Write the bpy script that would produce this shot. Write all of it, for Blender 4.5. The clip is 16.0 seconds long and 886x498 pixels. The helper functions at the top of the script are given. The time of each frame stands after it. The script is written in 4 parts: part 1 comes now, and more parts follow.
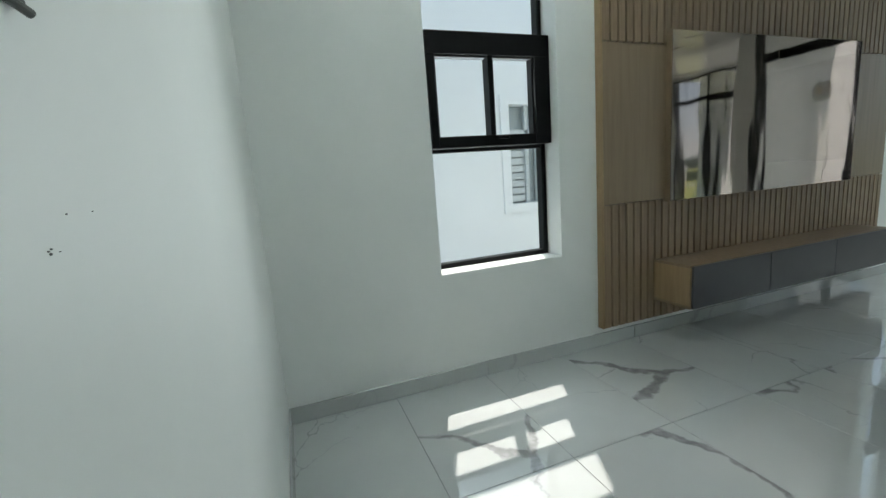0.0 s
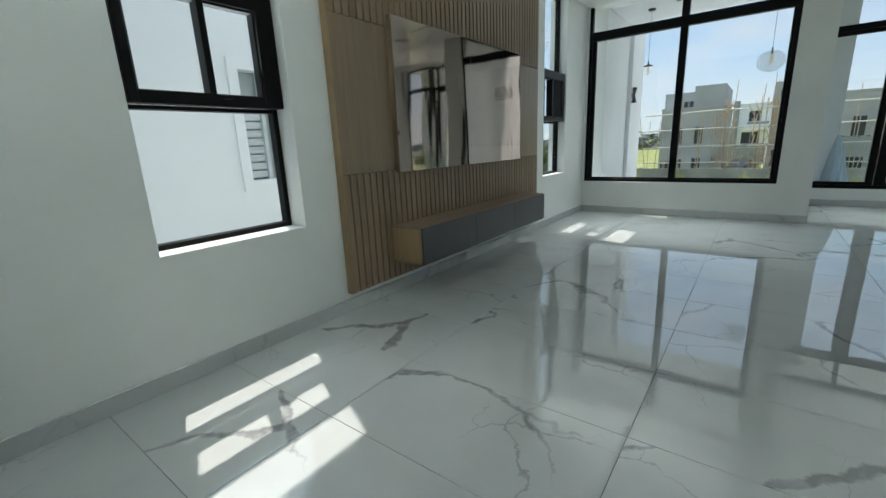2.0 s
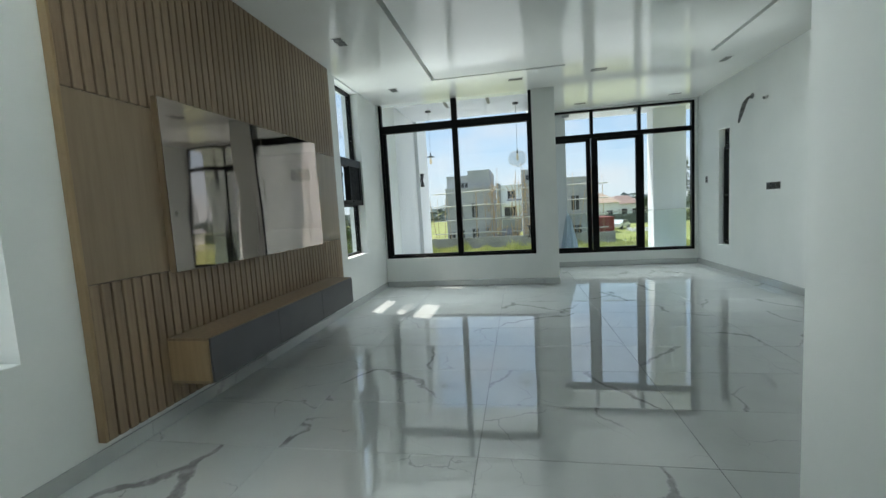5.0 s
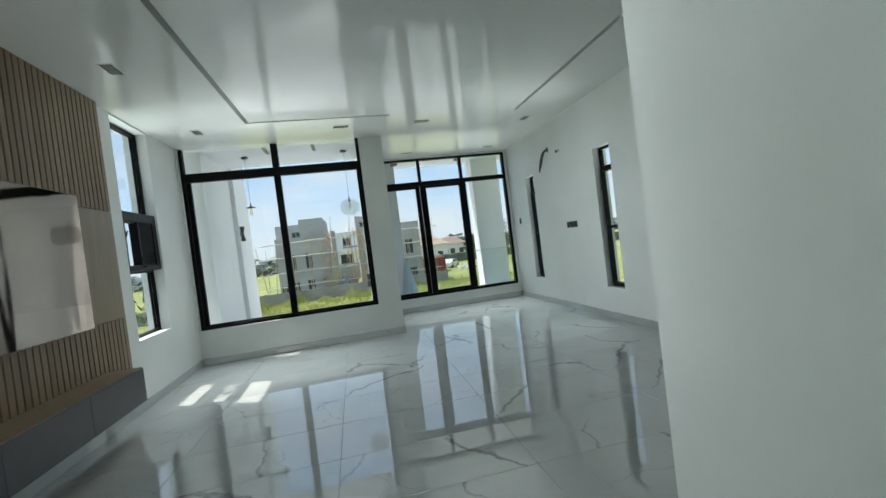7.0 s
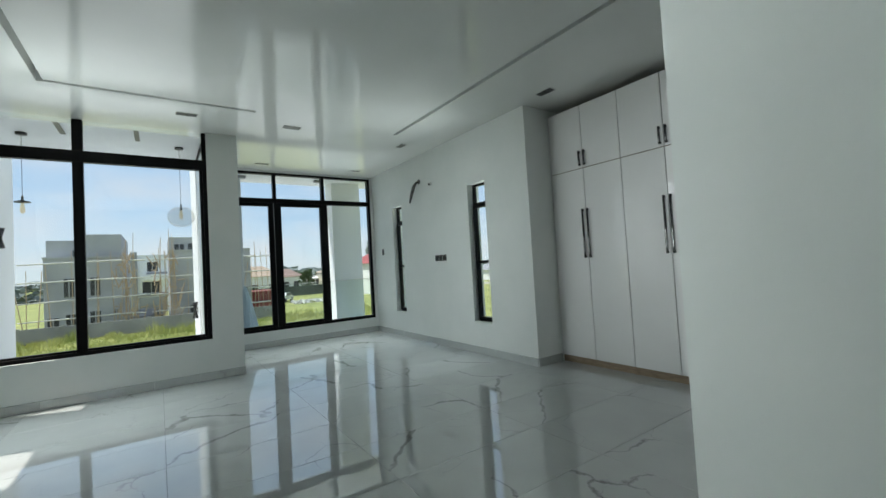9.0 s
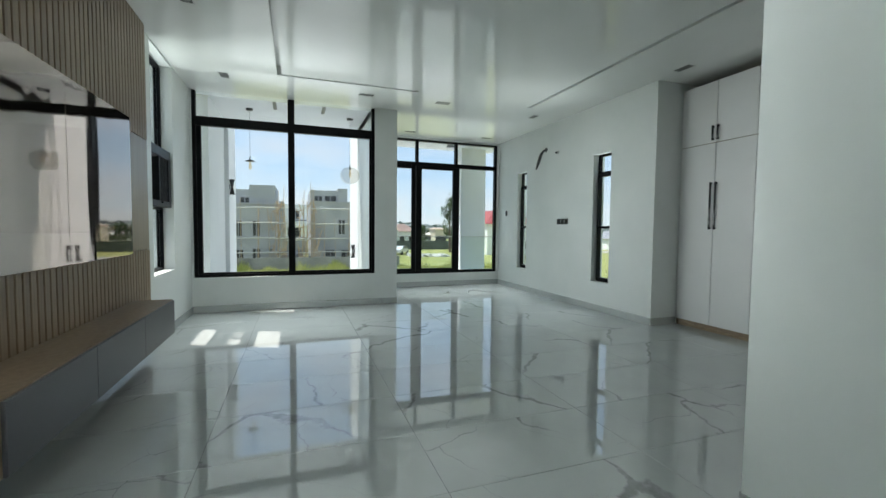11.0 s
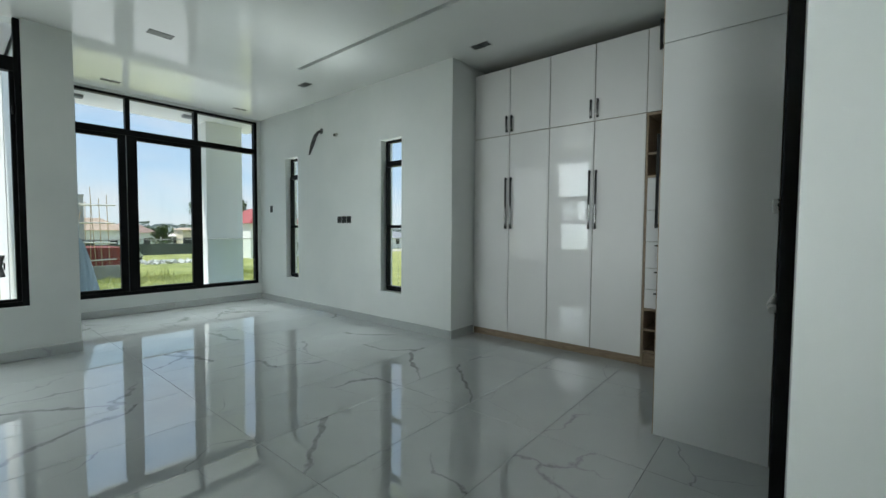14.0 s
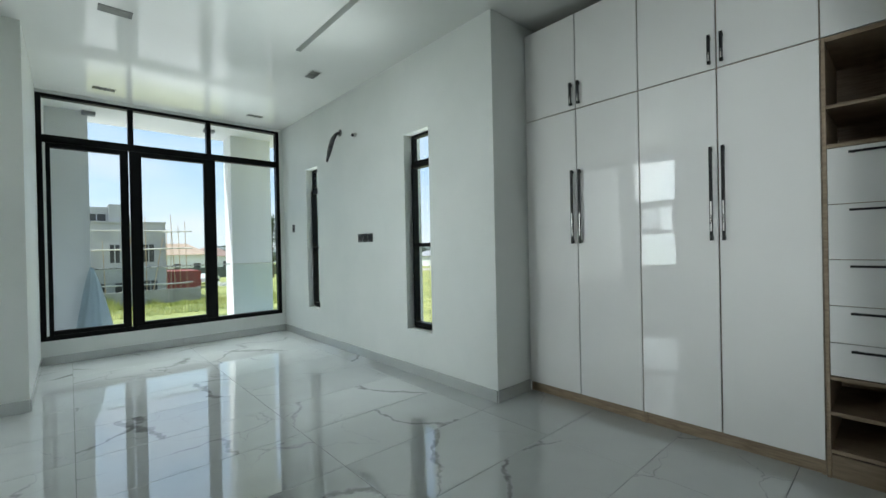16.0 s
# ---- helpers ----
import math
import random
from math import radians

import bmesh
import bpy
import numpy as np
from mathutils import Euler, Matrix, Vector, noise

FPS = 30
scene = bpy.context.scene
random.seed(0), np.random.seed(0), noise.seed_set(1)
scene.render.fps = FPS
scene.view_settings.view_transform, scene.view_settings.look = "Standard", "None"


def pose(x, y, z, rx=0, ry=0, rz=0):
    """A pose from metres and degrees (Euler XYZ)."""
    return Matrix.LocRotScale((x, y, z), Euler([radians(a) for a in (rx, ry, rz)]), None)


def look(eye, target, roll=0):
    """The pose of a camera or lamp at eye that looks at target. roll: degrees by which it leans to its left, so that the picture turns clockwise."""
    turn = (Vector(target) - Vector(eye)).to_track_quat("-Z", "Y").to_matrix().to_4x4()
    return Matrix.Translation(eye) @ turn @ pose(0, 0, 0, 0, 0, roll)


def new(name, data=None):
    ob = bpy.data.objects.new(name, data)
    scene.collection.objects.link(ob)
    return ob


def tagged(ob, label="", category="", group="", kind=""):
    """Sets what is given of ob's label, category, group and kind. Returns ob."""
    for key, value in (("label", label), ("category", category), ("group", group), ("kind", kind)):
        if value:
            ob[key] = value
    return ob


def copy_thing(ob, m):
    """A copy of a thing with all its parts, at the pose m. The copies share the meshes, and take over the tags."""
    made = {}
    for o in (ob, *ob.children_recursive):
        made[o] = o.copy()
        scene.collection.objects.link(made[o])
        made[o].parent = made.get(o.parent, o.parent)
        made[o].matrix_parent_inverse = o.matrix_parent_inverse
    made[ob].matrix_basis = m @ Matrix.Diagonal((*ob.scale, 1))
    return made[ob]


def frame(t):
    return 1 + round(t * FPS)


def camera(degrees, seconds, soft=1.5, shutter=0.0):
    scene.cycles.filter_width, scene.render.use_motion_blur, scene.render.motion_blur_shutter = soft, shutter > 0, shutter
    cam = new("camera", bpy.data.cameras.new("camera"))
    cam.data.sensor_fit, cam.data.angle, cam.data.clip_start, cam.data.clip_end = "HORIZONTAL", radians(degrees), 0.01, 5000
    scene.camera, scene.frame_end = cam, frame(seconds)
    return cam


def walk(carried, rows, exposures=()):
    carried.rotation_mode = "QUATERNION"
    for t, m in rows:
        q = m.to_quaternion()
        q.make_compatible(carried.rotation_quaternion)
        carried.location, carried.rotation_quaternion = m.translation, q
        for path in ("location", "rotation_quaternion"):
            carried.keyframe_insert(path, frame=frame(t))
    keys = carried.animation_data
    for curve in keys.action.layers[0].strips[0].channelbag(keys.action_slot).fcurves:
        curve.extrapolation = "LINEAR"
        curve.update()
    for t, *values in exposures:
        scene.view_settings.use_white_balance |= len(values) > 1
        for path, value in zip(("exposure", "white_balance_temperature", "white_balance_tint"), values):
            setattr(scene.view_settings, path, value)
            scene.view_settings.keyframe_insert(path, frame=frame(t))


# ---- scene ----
cam = camera(93.7, 16.0)
PATH = [
    (0, (0.284, 0.223, 1.344), (0.953, 2.078, 1.008), -4.4),
    (0.5, (0.302, 0.217, 1.32), (1.308, 1.912, 0.981), -2.4),
    (1, (0.31, 0.173, 1.288), (1.698, 1.56, 0.902), -2.6),
    (1.5, (0.303, 0.168, 1.257), (1.795, 1.414, 0.785), -2.4),
    (2, (0.334, 0.158, 1.252), (1.881, 1.329, 0.767), -2.5),
    (2.5, (0.356, 0.164, 1.247), (1.952, 1.263, 0.747), -3.1),
    (3, (0.296, 0.181, 1.237), (1.872, 1.293, 0.706), -4.9),
    (3.5, (0.276, 0.236, 1.261), (1.918, 1.277, 0.789), -6.0),
    (4, (0.374, 0.192, 1.315), (2.216, 0.903, 0.999), -4.4),
    (4.2, (0.403, 0.168, 1.328), (2.291, 0.764, 1.044), -4.1),
    (6.3, (0.633, 0.284, 1.416), (2.633, 0.302, 1.37), -5.1),
    (6.5, (0.688, 0.259, 1.417), (2.684, 0.137, 1.368), -5.9),
    (7, (0.854, 0.207, 1.44), (2.809, -0.211, 1.401), -7.1),
    (7.5, (1.021, 0.241, 1.443), (2.899, -0.446, 1.454), -7.2),
    (8, (1.199, 0.324, 1.436), (2.954, -0.63, 1.524), -6.9),
    (8.5, (1.384, 0.364, 1.391), (3.017, -0.785, 1.498), -5.6),
    (9, (1.461, 0.484, 1.348), (3.109, -0.647, 1.419), -3.3),
    (9.5, (1.243, 0.722, 1.29), (3.002, -0.229, 1.275), -1.0),
    (9.7, (1.136, 0.871, 1.238), (2.938, 0.004, 1.195), -0.3),
    (11.8, (0.736, 1.2, 1.336), (2.622, 0.544, 1.233), 0.6),
    (12, (0.818, 1.191, 1.318), (2.673, 0.45, 1.218), 0.2),
    (12.5, (1.105, 1.033, 1.302), (2.856, 0.07, 1.214), -0.5),
    (13, (1.435, 0.901, 1.269), (3.057, -0.264, 1.17), -0.3),
    (13.5, (1.782, 0.749, 1.28), (3.251, -0.604, 1.178), 0.1),
    (14, (2.081, 0.456, 1.299), (3.355, -1.084, 1.209), 0.4),
    (14.5, (2.377, 0.125, 1.301), (3.498, -1.529, 1.232), 0.5),
    (15, (2.542, -0.159, 1.293), (3.691, -1.795, 1.237), -0.0),
    (15.5, (2.679, -0.453, 1.322), (4.002, -1.952, 1.273), -0.5),
    (16, (2.837, -0.734, 1.316), (4.324, -2.072, 1.307), -1.2),
]
EXPOSURE = [(0, 1.7), (0.5, 1.7), (1, 1.56), (4, 1.6), (6.5, 1.75), (7.5, 1.5), (8.5, 1.46), (9, 1.52), (9.5, 1.45), (10.8, 1.65), (12, 1.86), (12.5, 1.64), (13.5, 1.38), (14, 1.6), (14.5, 1.86), (15, 2.06), (15.5, 1.82), (16, 1.86)]
walk(cam, [(t, look(eye, target, roll)) for t, eye, target, roll in PATH], EXPOSURE)

# ---- light ----
SUN_EL, SUN_ROT = 63.0, 23.0   # degrees above the horizon; bearing from +y towards +x
world = bpy.data.worlds.new("world")
scene.world = world
world.use_nodes = True
wn = world.node_tree
sky = wn.nodes.new("ShaderNodeTexSky")
sky.sky_type = 'NISHITA'
sky.sun_disc = False
sky.sun_elevation, sky.sun_rotation = radians(SUN_EL), radians(SUN_ROT)
sky.altitude, sky.air_density, sky.dust_density, sky.ozone_density = 0, 1.0, 0.1, 1.6
tc = wn.nodes.new("ShaderNodeTexCoord")
mp = wn.nodes.new("ShaderNodeMapping")
mp.inputs["Scale"].default_value = (1.0, 1.0, 3.2)
cl = wn.nodes.new("ShaderNodeTexNoise")
cl.inputs["Scale"].default_value, cl.inputs["Detail"].default_value, cl.inputs["Roughness"].default_value = 3.1, 7.0, 0.58
cr = wn.nodes.new("ShaderNodeValToRGB")
cr.color_ramp.elements[0].position, cr.color_ramp.elements[1].position = 0.47, 0.72
cr.color_ramp.elements[0].color = (0.84, 0.84, 0.84, 1.0)
cr.color_ramp.elements[1].color = (0.95, 0.95, 0.95, 1.0)
cm = wn.nodes.new("ShaderNodeMix")
cm.data_type = 'RGBA'
hz = wn.nodes.new("ShaderNodeMix")                        # pale blue haze with thin white cloud
hz.data_type = 'RGBA'
hz.inputs[6].default_value = (1.92, 2.58, 3.25, 1.0)
hz.inputs[7].default_value = (3.05, 3.22, 3.42, 1.0)
c2 = wn.nodes.new("ShaderNodeMapRange")
c2.inputs[1].default_value, c2.inputs[2].default_value = 0.40, 0.68
wn.links.new(cl.outputs[0], c2.inputs[0])
wn.links.new(c2.outputs[0], hz.inputs[0])
wn.links.new(hz.outputs[2], cm.inputs[7])
wn.links.new(tc.outputs["Generated"], mp.inputs[0])
wn.links.new(mp.outputs[0], cl.inputs[0])
wn.links.new(cl.outputs[0], cr.inputs[0])
wn.links.new(cr.outputs[0], cm.inputs[0])
wn.links.new(sky.outputs[0], cm.inputs[6])
wn.links.new(cm.outputs[2], wn.nodes["Background"].inputs[0])
wn.nodes["Background"].inputs[1].default_value = 0.088

sun_data = bpy.data.lights.new("sun", 'SUN')
sun_data.energy, sun_data.angle, sun_data.color = 1.85, radians(0.55), (1.0, 0.95, 0.87)
sun = new("sun", sun_data)
sun.rotation_euler = Vector((-0.20, -0.47, -1.0)).to_track_quat('-Z', 'Y').to_euler()


def window_light(name, place, size_y, size_z, yaw, rise, spread, watts):
    """Daylight of one opening: skylight (rise below 0), light thrown up from the ground outside (rise above 0)."""
    d = bpy.data.lights.new(name, 'AREA')
    d.shape, d.size, d.size_y, d.energy, d.color = 'RECTANGLE', size_y, size_z, watts, (0.90, 0.99, 1.0)
    d.spread = radians(spread)
    ob = new(name, d)
    way = Vector((math.cos(radians(yaw)) * math.cos(radians(rise)), math.sin(radians(yaw)) * math.cos(radians(rise)), math.sin(radians(rise))))
    ob.matrix_world = Matrix.Translation(place) @ way.to_track_quat('-Z', 'Y').to_matrix().to_4x4()
    return ob


for label, place, width, height, yaw, down, up in (
        ("daylight_wide_window", (7.79, 1.25, 1.90), 2.6, 2.5, 180, 4.4, 1.9),
        ("daylight_bay_window", (9.69, -1.90, 1.78), 2.7, 2.8, 180, 6.0, 1.5),
        ("daylight_window_one", (1.585, 2.635, 1.90), 0.85, 2.2, 270, 1.0, 12),
        ("daylight_window_two", (6.50, 2.635, 1.95), 0.75, 2.3, 270, 1.2, 1.5),
        ("daylight_slim_one", (8.625, -3.38, 1.5), 0.35, 1.9, 90, 0.6, 1.0),
        ("daylight_slim_two", (6.14, -3.38, 1.5), 0.35, 1.9, 90, 0.6, 1.2)):
    window_light(label, place, width, height, yaw, -66, 62, down)
    window_light(label + "_ground", place, width, height, yaw, 56, 62, up)
# level light that crosses the room to the wardrobes
window_light("daylight_wide_window_level", (8.02, 1.25, 1.70), 2.6, 2.3, 259, -4, 48, 1.9)
window_light("daylight_window_two_level", (6.55, 2.83, 1.95), 0.8, 2.3, 256, -6, 62, 2.4)
window_light("daylight_window_one_level", (1.585, 2.635, 1.90), 0.85, 2.2, 286, -2, 26, 1.0)
window_light("daylight_window_one_side", (1.585, 2.635, 1.80), 0.85, 2.0, 224, -2, 44, 0.7)

# ---- materials ----
def make(name):
    m = bpy.data.materials.new(name)
    m.use_nodes = True
    nt = m.node_tree
    return m, nt, nt.nodes["Principled BSDF"]


def node(nt, kind, **sets):
    n = nt.nodes.new(kind)
    for k, v in sets.items():
        n.inputs[k].default_value = v
    return n


def grain(nt, scale, detail=4.0, stretch=None, rough=0.55):
    """Noise in the thing's own coordinates."""
    tc = nt.nodes.new("ShaderNodeTexCoord")
    nz = node(nt, "ShaderNodeTexNoise", Scale=scale, Detail=detail, Roughness=rough)
    if stretch:
        mp = node(nt, "ShaderNodeMapping", Scale=stretch)
        nt.links.new(tc.outputs["Object"], mp.inputs[0])
        nt.links.new(mp.outputs[0], nz.inputs[0])
    else:
        nt.links.new(tc.outputs["Object"], nz.inputs[0])
    return nz


def ramp(nt, src, stops):
    r = nt.nodes.new("ShaderNodeValToRGB")
    el = r.color_ramp.elements
    while len(el) < len(stops):
        el.new(0.5)
    for e, (p, c) in zip(el, stops):
        e.position, e.color = p, (*c, 1.0)
    nt.links.new(src, r.inputs[0])
    return r


def bump(nt, bsdf, src, strength, distance=0.01):
    b = node(nt, "ShaderNodeBump", Strength=strength, Distance=distance)
    nt.links.new(src, b.inputs["Height"])
    nt.links.new(b.outputs[0], bsdf.inputs["Normal"])
    return b


def surface(name, dark, light, scale=3.0, rough=0.5, metal=0.0, fine=60.0, relief=0.1, spec=0.5, stretch=None, coat=0.0, rough_var=0.08):
    """Two tones mixed at a large scale, with fine relief and uneven gloss."""
    m, nt, b = make(name)
    big = grain(nt, scale, 5.0, stretch)
    c = ramp(nt, big.outputs[0], [(0.3, dark), (0.7, light)])
    nt.links.new(c.outputs[0], b.inputs["Base Color"])
    small = grain(nt, fine, 3.0, stretch)
    mr = node(nt, "ShaderNodeMapRange")
    mr.inputs[3].default_value, mr.inputs[4].default_value = max(0.0, rough - rough_var), rough + rough_var
    nt.links.new(big.outputs[0], mr.inputs[0])
    nt.links.new(mr.outputs[0], b.inputs["Roughness"])
    b.inputs["Metallic"].default_value = metal
    b.inputs["Specular IOR Level"].default_value = spec
    b.inputs["Coat Weight"].default_value = coat
    b.inputs["Coat Roughness"].default_value = 0.03
    if relief:
        bump(nt, b, small.outputs[0], relief, 0.004)
    return m


M_WALL = surface("wall_paint", (0.74, 0.77, 0.75), (0.81, 0.83, 0.81), 1.4, 0.42, fine=35.0, relief=0.05, spec=0.45)
M_CEIL = surface("ceiling_gloss_paint", (0.73, 0.75, 0.72), (0.79, 0.80, 0.78), 0.8, 0.09, fine=2.2, relief=0.06, spec=0.5, rough_var=0.03)
M_BLACK = surface("black_aluminium", (0.003, 0.0032, 0.0035), (0.006, 0.0063, 0.007), 6.0, 0.38, fine=150.0, relief=0.03, spec=0.14)
M_EXT = surface("outside_render", (0.78, 0.79, 0.80), (0.86, 0.87, 0.88), 0.7, 0.8, fine=60.0, relief=0.15)
M_LACQUER = surface("white_lacquer", (0.78, 0.775, 0.765), (0.81, 0.805, 0.795), 2.0, 0.012, fine=4.0, relief=0.012, spec=0.42, rough_var=0.008)
M_GABLE = surface("gable_lacquer", (0.76, 0.77, 0.76), (0.80, 0.81, 0.80), 1.5, 0.05, fine=4.0, relief=0.03, spec=0.8, rough_var=0.02)
M_WOODD = surface("shelf_wood", (0.20, 0.14, 0.09), (0.33, 0.25, 0.17), 3.0, 0.5, fine=40.0, relief=0.08, stretch=(3.0, 3.0, 22.0))
M_METAL = surface("brushed_steel", (0.52, 0.52, 0.50), (0.66, 0.66, 0.64), 20.0, 0.28, metal=1.0, fine=120.0, relief=0.03)
M_HANDLE = surface("black_handle_metal", (0.008, 0.008, 0.009), (0.018, 0.018, 0.018), 15.0, 0.42, fine=90.0, relief=0.03, spec=0.25)
M_GREYFRONT = surface("grey_console_front", (0.062, 0.060, 0.066), (0.090, 0.087, 0.092), 2.5, 0.40, fine=60.0, relief=0.05)
M_PLASTIC = surface("black_plastic", (0.014, 0.015, 0.016), (0.03, 0.031, 0.033), 12.0, 0.3, fine=120.0, relief=0.04)
M_DOOR = surface("dark_grey_door", (0.030, 0.033, 0.036), (0.043, 0.046, 0.050), 2.0, 0.42, fine=70.0, relief=0.06)
M_CONCRETE = surface("bare_concrete", (0.31, 0.32, 0.34), (0.50, 0.51, 0.53), 0.35, 0.9, fine=14.0, relief=0.4)
M_BLOCKWALL = surface("sandcrete_block", (0.24, 0.237, 0.23), (0.38, 0.375, 0.365), 0.7, 0.95, fine=10.0, relief=0.5)
M_BAMBOO = surface("bamboo_pole", (0.40, 0.29, 0.18), (0.58, 0.45, 0.31), 3.0, 0.7, fine=30.0, relief=0.1)
M_LEDGER = surface("sun_bleached_pole", (0.56, 0.545, 0.51), (0.70, 0.685, 0.65), 3.0, 0.8, fine=30.0, relief=0.1)
M_DARKHOLE = surface("dark_opening", (0.02, 0.022, 0.025), (0.04, 0.043, 0.047), 1.0, 0.3, fine=20.0, relief=0.0)
M_REDROOF = surface("red_roof_sheet", (0.28, 0.05, 0.05), (0.36, 0.08, 0.075), 0.8, 0.55, fine=12.0, relief=0.3)
M_BROWNROOF = surface("brown_roof_sheet", (0.22, 0.15, 0.125), (0.31, 0.22, 0.185), 0.8, 0.6, fine=12.0, relief=0.3)
M_TANROOF = surface("tan_roof_sheet", (0.36, 0.27, 0.20), (0.46, 0.36, 0.28), 0.8, 0.6, fine=12.0, relief=0.3)
# Shared by the rubble and the unseen slab added to bounce light.
M_PALECONCRETE = surface("pale_concrete", (0.52, 0.515, 0.50), (0.64, 0.635, 0.62), 0.4, 0.9, fine=8.0, relief=0.3)
M_TRIM = surface("dull_grey_lamp_metal", (0.09, 0.095, 0.09), (0.17, 0.175, 0.165), 14.0, 0.35, metal=0.5, fine=80.0, relief=0.03)
M_CREAM = surface("cream_house_paint", (0.62, 0.56, 0.45), (0.72, 0.66, 0.55), 0.6, 0.8, fine=20.0, relief=0.1)
M_RED = surface("red_container_steel", (0.20, 0.035, 0.03), (0.30, 0.055, 0.045), 1.0, 0.6, fine=8.0, relief=0.2)
M_ROAD = surface("sandy_road", (0.34, 0.32, 0.28), (0.46, 0.43, 0.38), 0.3, 0.95, fine=6.0, relief=0.3)
M_TARP = surface("blue_grey_plastic_sheet", (0.38, 0.47, 0.53), (0.52, 0.60, 0.65), 1.8, 0.4, fine=9.0, relief=0.3)
M_HOARD = surface("green_hoarding", (0.07, 0.085, 0.08), (0.11, 0.13, 0.12), 0.4, 0.7, fine=5.0, relief=0.2)
M_CARWHITE = surface("car_paint_white", (0.62, 0.64, 0.66), (0.72, 0.73, 0.75), 1.0, 0.2, fine=30.0, relief=0.0, coat=0.6)
M_TYRE = surface("tyre_rubber", (0.015, 0.015, 0.015), (0.03, 0.03, 0.03), 5.0, 0.85, fine=40.0, relief=0.2)
M_LEAF = surface("leaves", (0.025, 0.055, 0.014), (0.085, 0.15, 0.035), 1.2, 0.6, fine=8.0, relief=0.3)
# Leaf tones greyed so the haze of distance sits in the colour.
M_HAZELEAF = surface("far_leaves_haze_in_colour", (0.17, 0.21, 0.20), (0.26, 0.30, 0.29), 0.05, 0.9, fine=2.0, relief=0.2)
M_BARK = surface("bark", (0.07, 0.05, 0.035), (0.15, 0.11, 0.08), 4.0, 0.9, fine=25.0, relief=0.6)
M_GRASS = surface("grass", (0.16, 0.20, 0.05), (0.40, 0.40, 0.14), 0.45, 0.9, fine=4.0, relief=0.8)
# Lighter grass tones put sunlight into blades that render in shade.
M_BLADE = surface("grass_blades_sun_in_colour", (0.30, 0.36, 0.09), (0.58, 0.56, 0.22), 0.6, 0.9, fine=6.0, relief=0.0)
M_GREYPAINT = surface("grey_house_paint", (0.24, 0.25, 0.27), (0.33, 0.34, 0.36), 0.5, 0.8, fine=20.0, relief=0.1)
M_GROUT = surface("tile_joint", (0.13, 0.135, 0.135), (0.20, 0.21, 0.21), 8.0, 0.9, fine=80.0, relief=0.1)
M_FROST = surface("pale_louvre_glass", (0.26, 0.30, 0.31), (0.40, 0.44, 0.45), 2.0, 0.25, fine=20.0, relief=0.05)
M_LOUVRE = surface("pale_louvre_blade", (0.46, 0.50, 0.51), (0.60, 0.63, 0.64), 3.0, 0.4, fine=30.0, relief=0.05)
M_FOIL = surface("foil_pipe_wrap", (0.03, 0.03, 0.03), (0.16, 0.16, 0.16), 25.0, 0.45, fine=60.0, relief=0.5)


def glass_material(name, tint, gloss, ior=1.45, rough=0.0):
    """Clear sheet: see-through, with a mirror part that grows at flat angles."""
    m, nt, b = make(name)
    out = nt.nodes["Material Output"]
    tr = node(nt, "ShaderNodeBsdfTransparent")
    tr.inputs[0].default_value = (*tint, 1.0)
    gl = node(nt, "ShaderNodeBsdfGlossy", Roughness=rough)
    fr = node(nt, "ShaderNodeLayerWeight", Blend=0.5)
    pw = nt.nodes.new("ShaderNodeMath")
    pw.operation, pw.inputs[1].default_value = 'POWER', 5.0
    nt.links.new(fr.outputs["Facing"], pw.inputs[0])
    f0 = ((ior - 1) / (ior + 1)) ** 2
    sc = nt.nodes.new("ShaderNodeMath")
    sc.operation, sc.inputs[1].default_value, sc.inputs[2].default_value = 'MULTIPLY_ADD', gloss * (1 - f0), gloss * f0
    mx = nt.nodes.new("ShaderNodeMixShader")
    nt.links.new(pw.outputs[0], sc.inputs[0])
    nt.links.new(sc.outputs[0], mx.inputs[0])
    nt.links.new(tr.outputs[0], mx.inputs[1])
    nt.links.new(gl.outputs[0], mx.inputs[2])
    nt.links.new(mx.outputs[0], out.inputs[0])
    return m


M_GLASS = glass_material("window_glass", (0.932, 0.962, 0.972), 0.8)
M_RAILGLASS = glass_material("balustrade_glass", (0.955, 0.985, 0.97), 1.0)
M_GLOBE = glass_material("globe_glass", (0.86, 0.85, 0.83), 1.0)
M_BULB = glass_material("amber_bulb_glass", (0.95, 0.84, 0.66), 1.0)


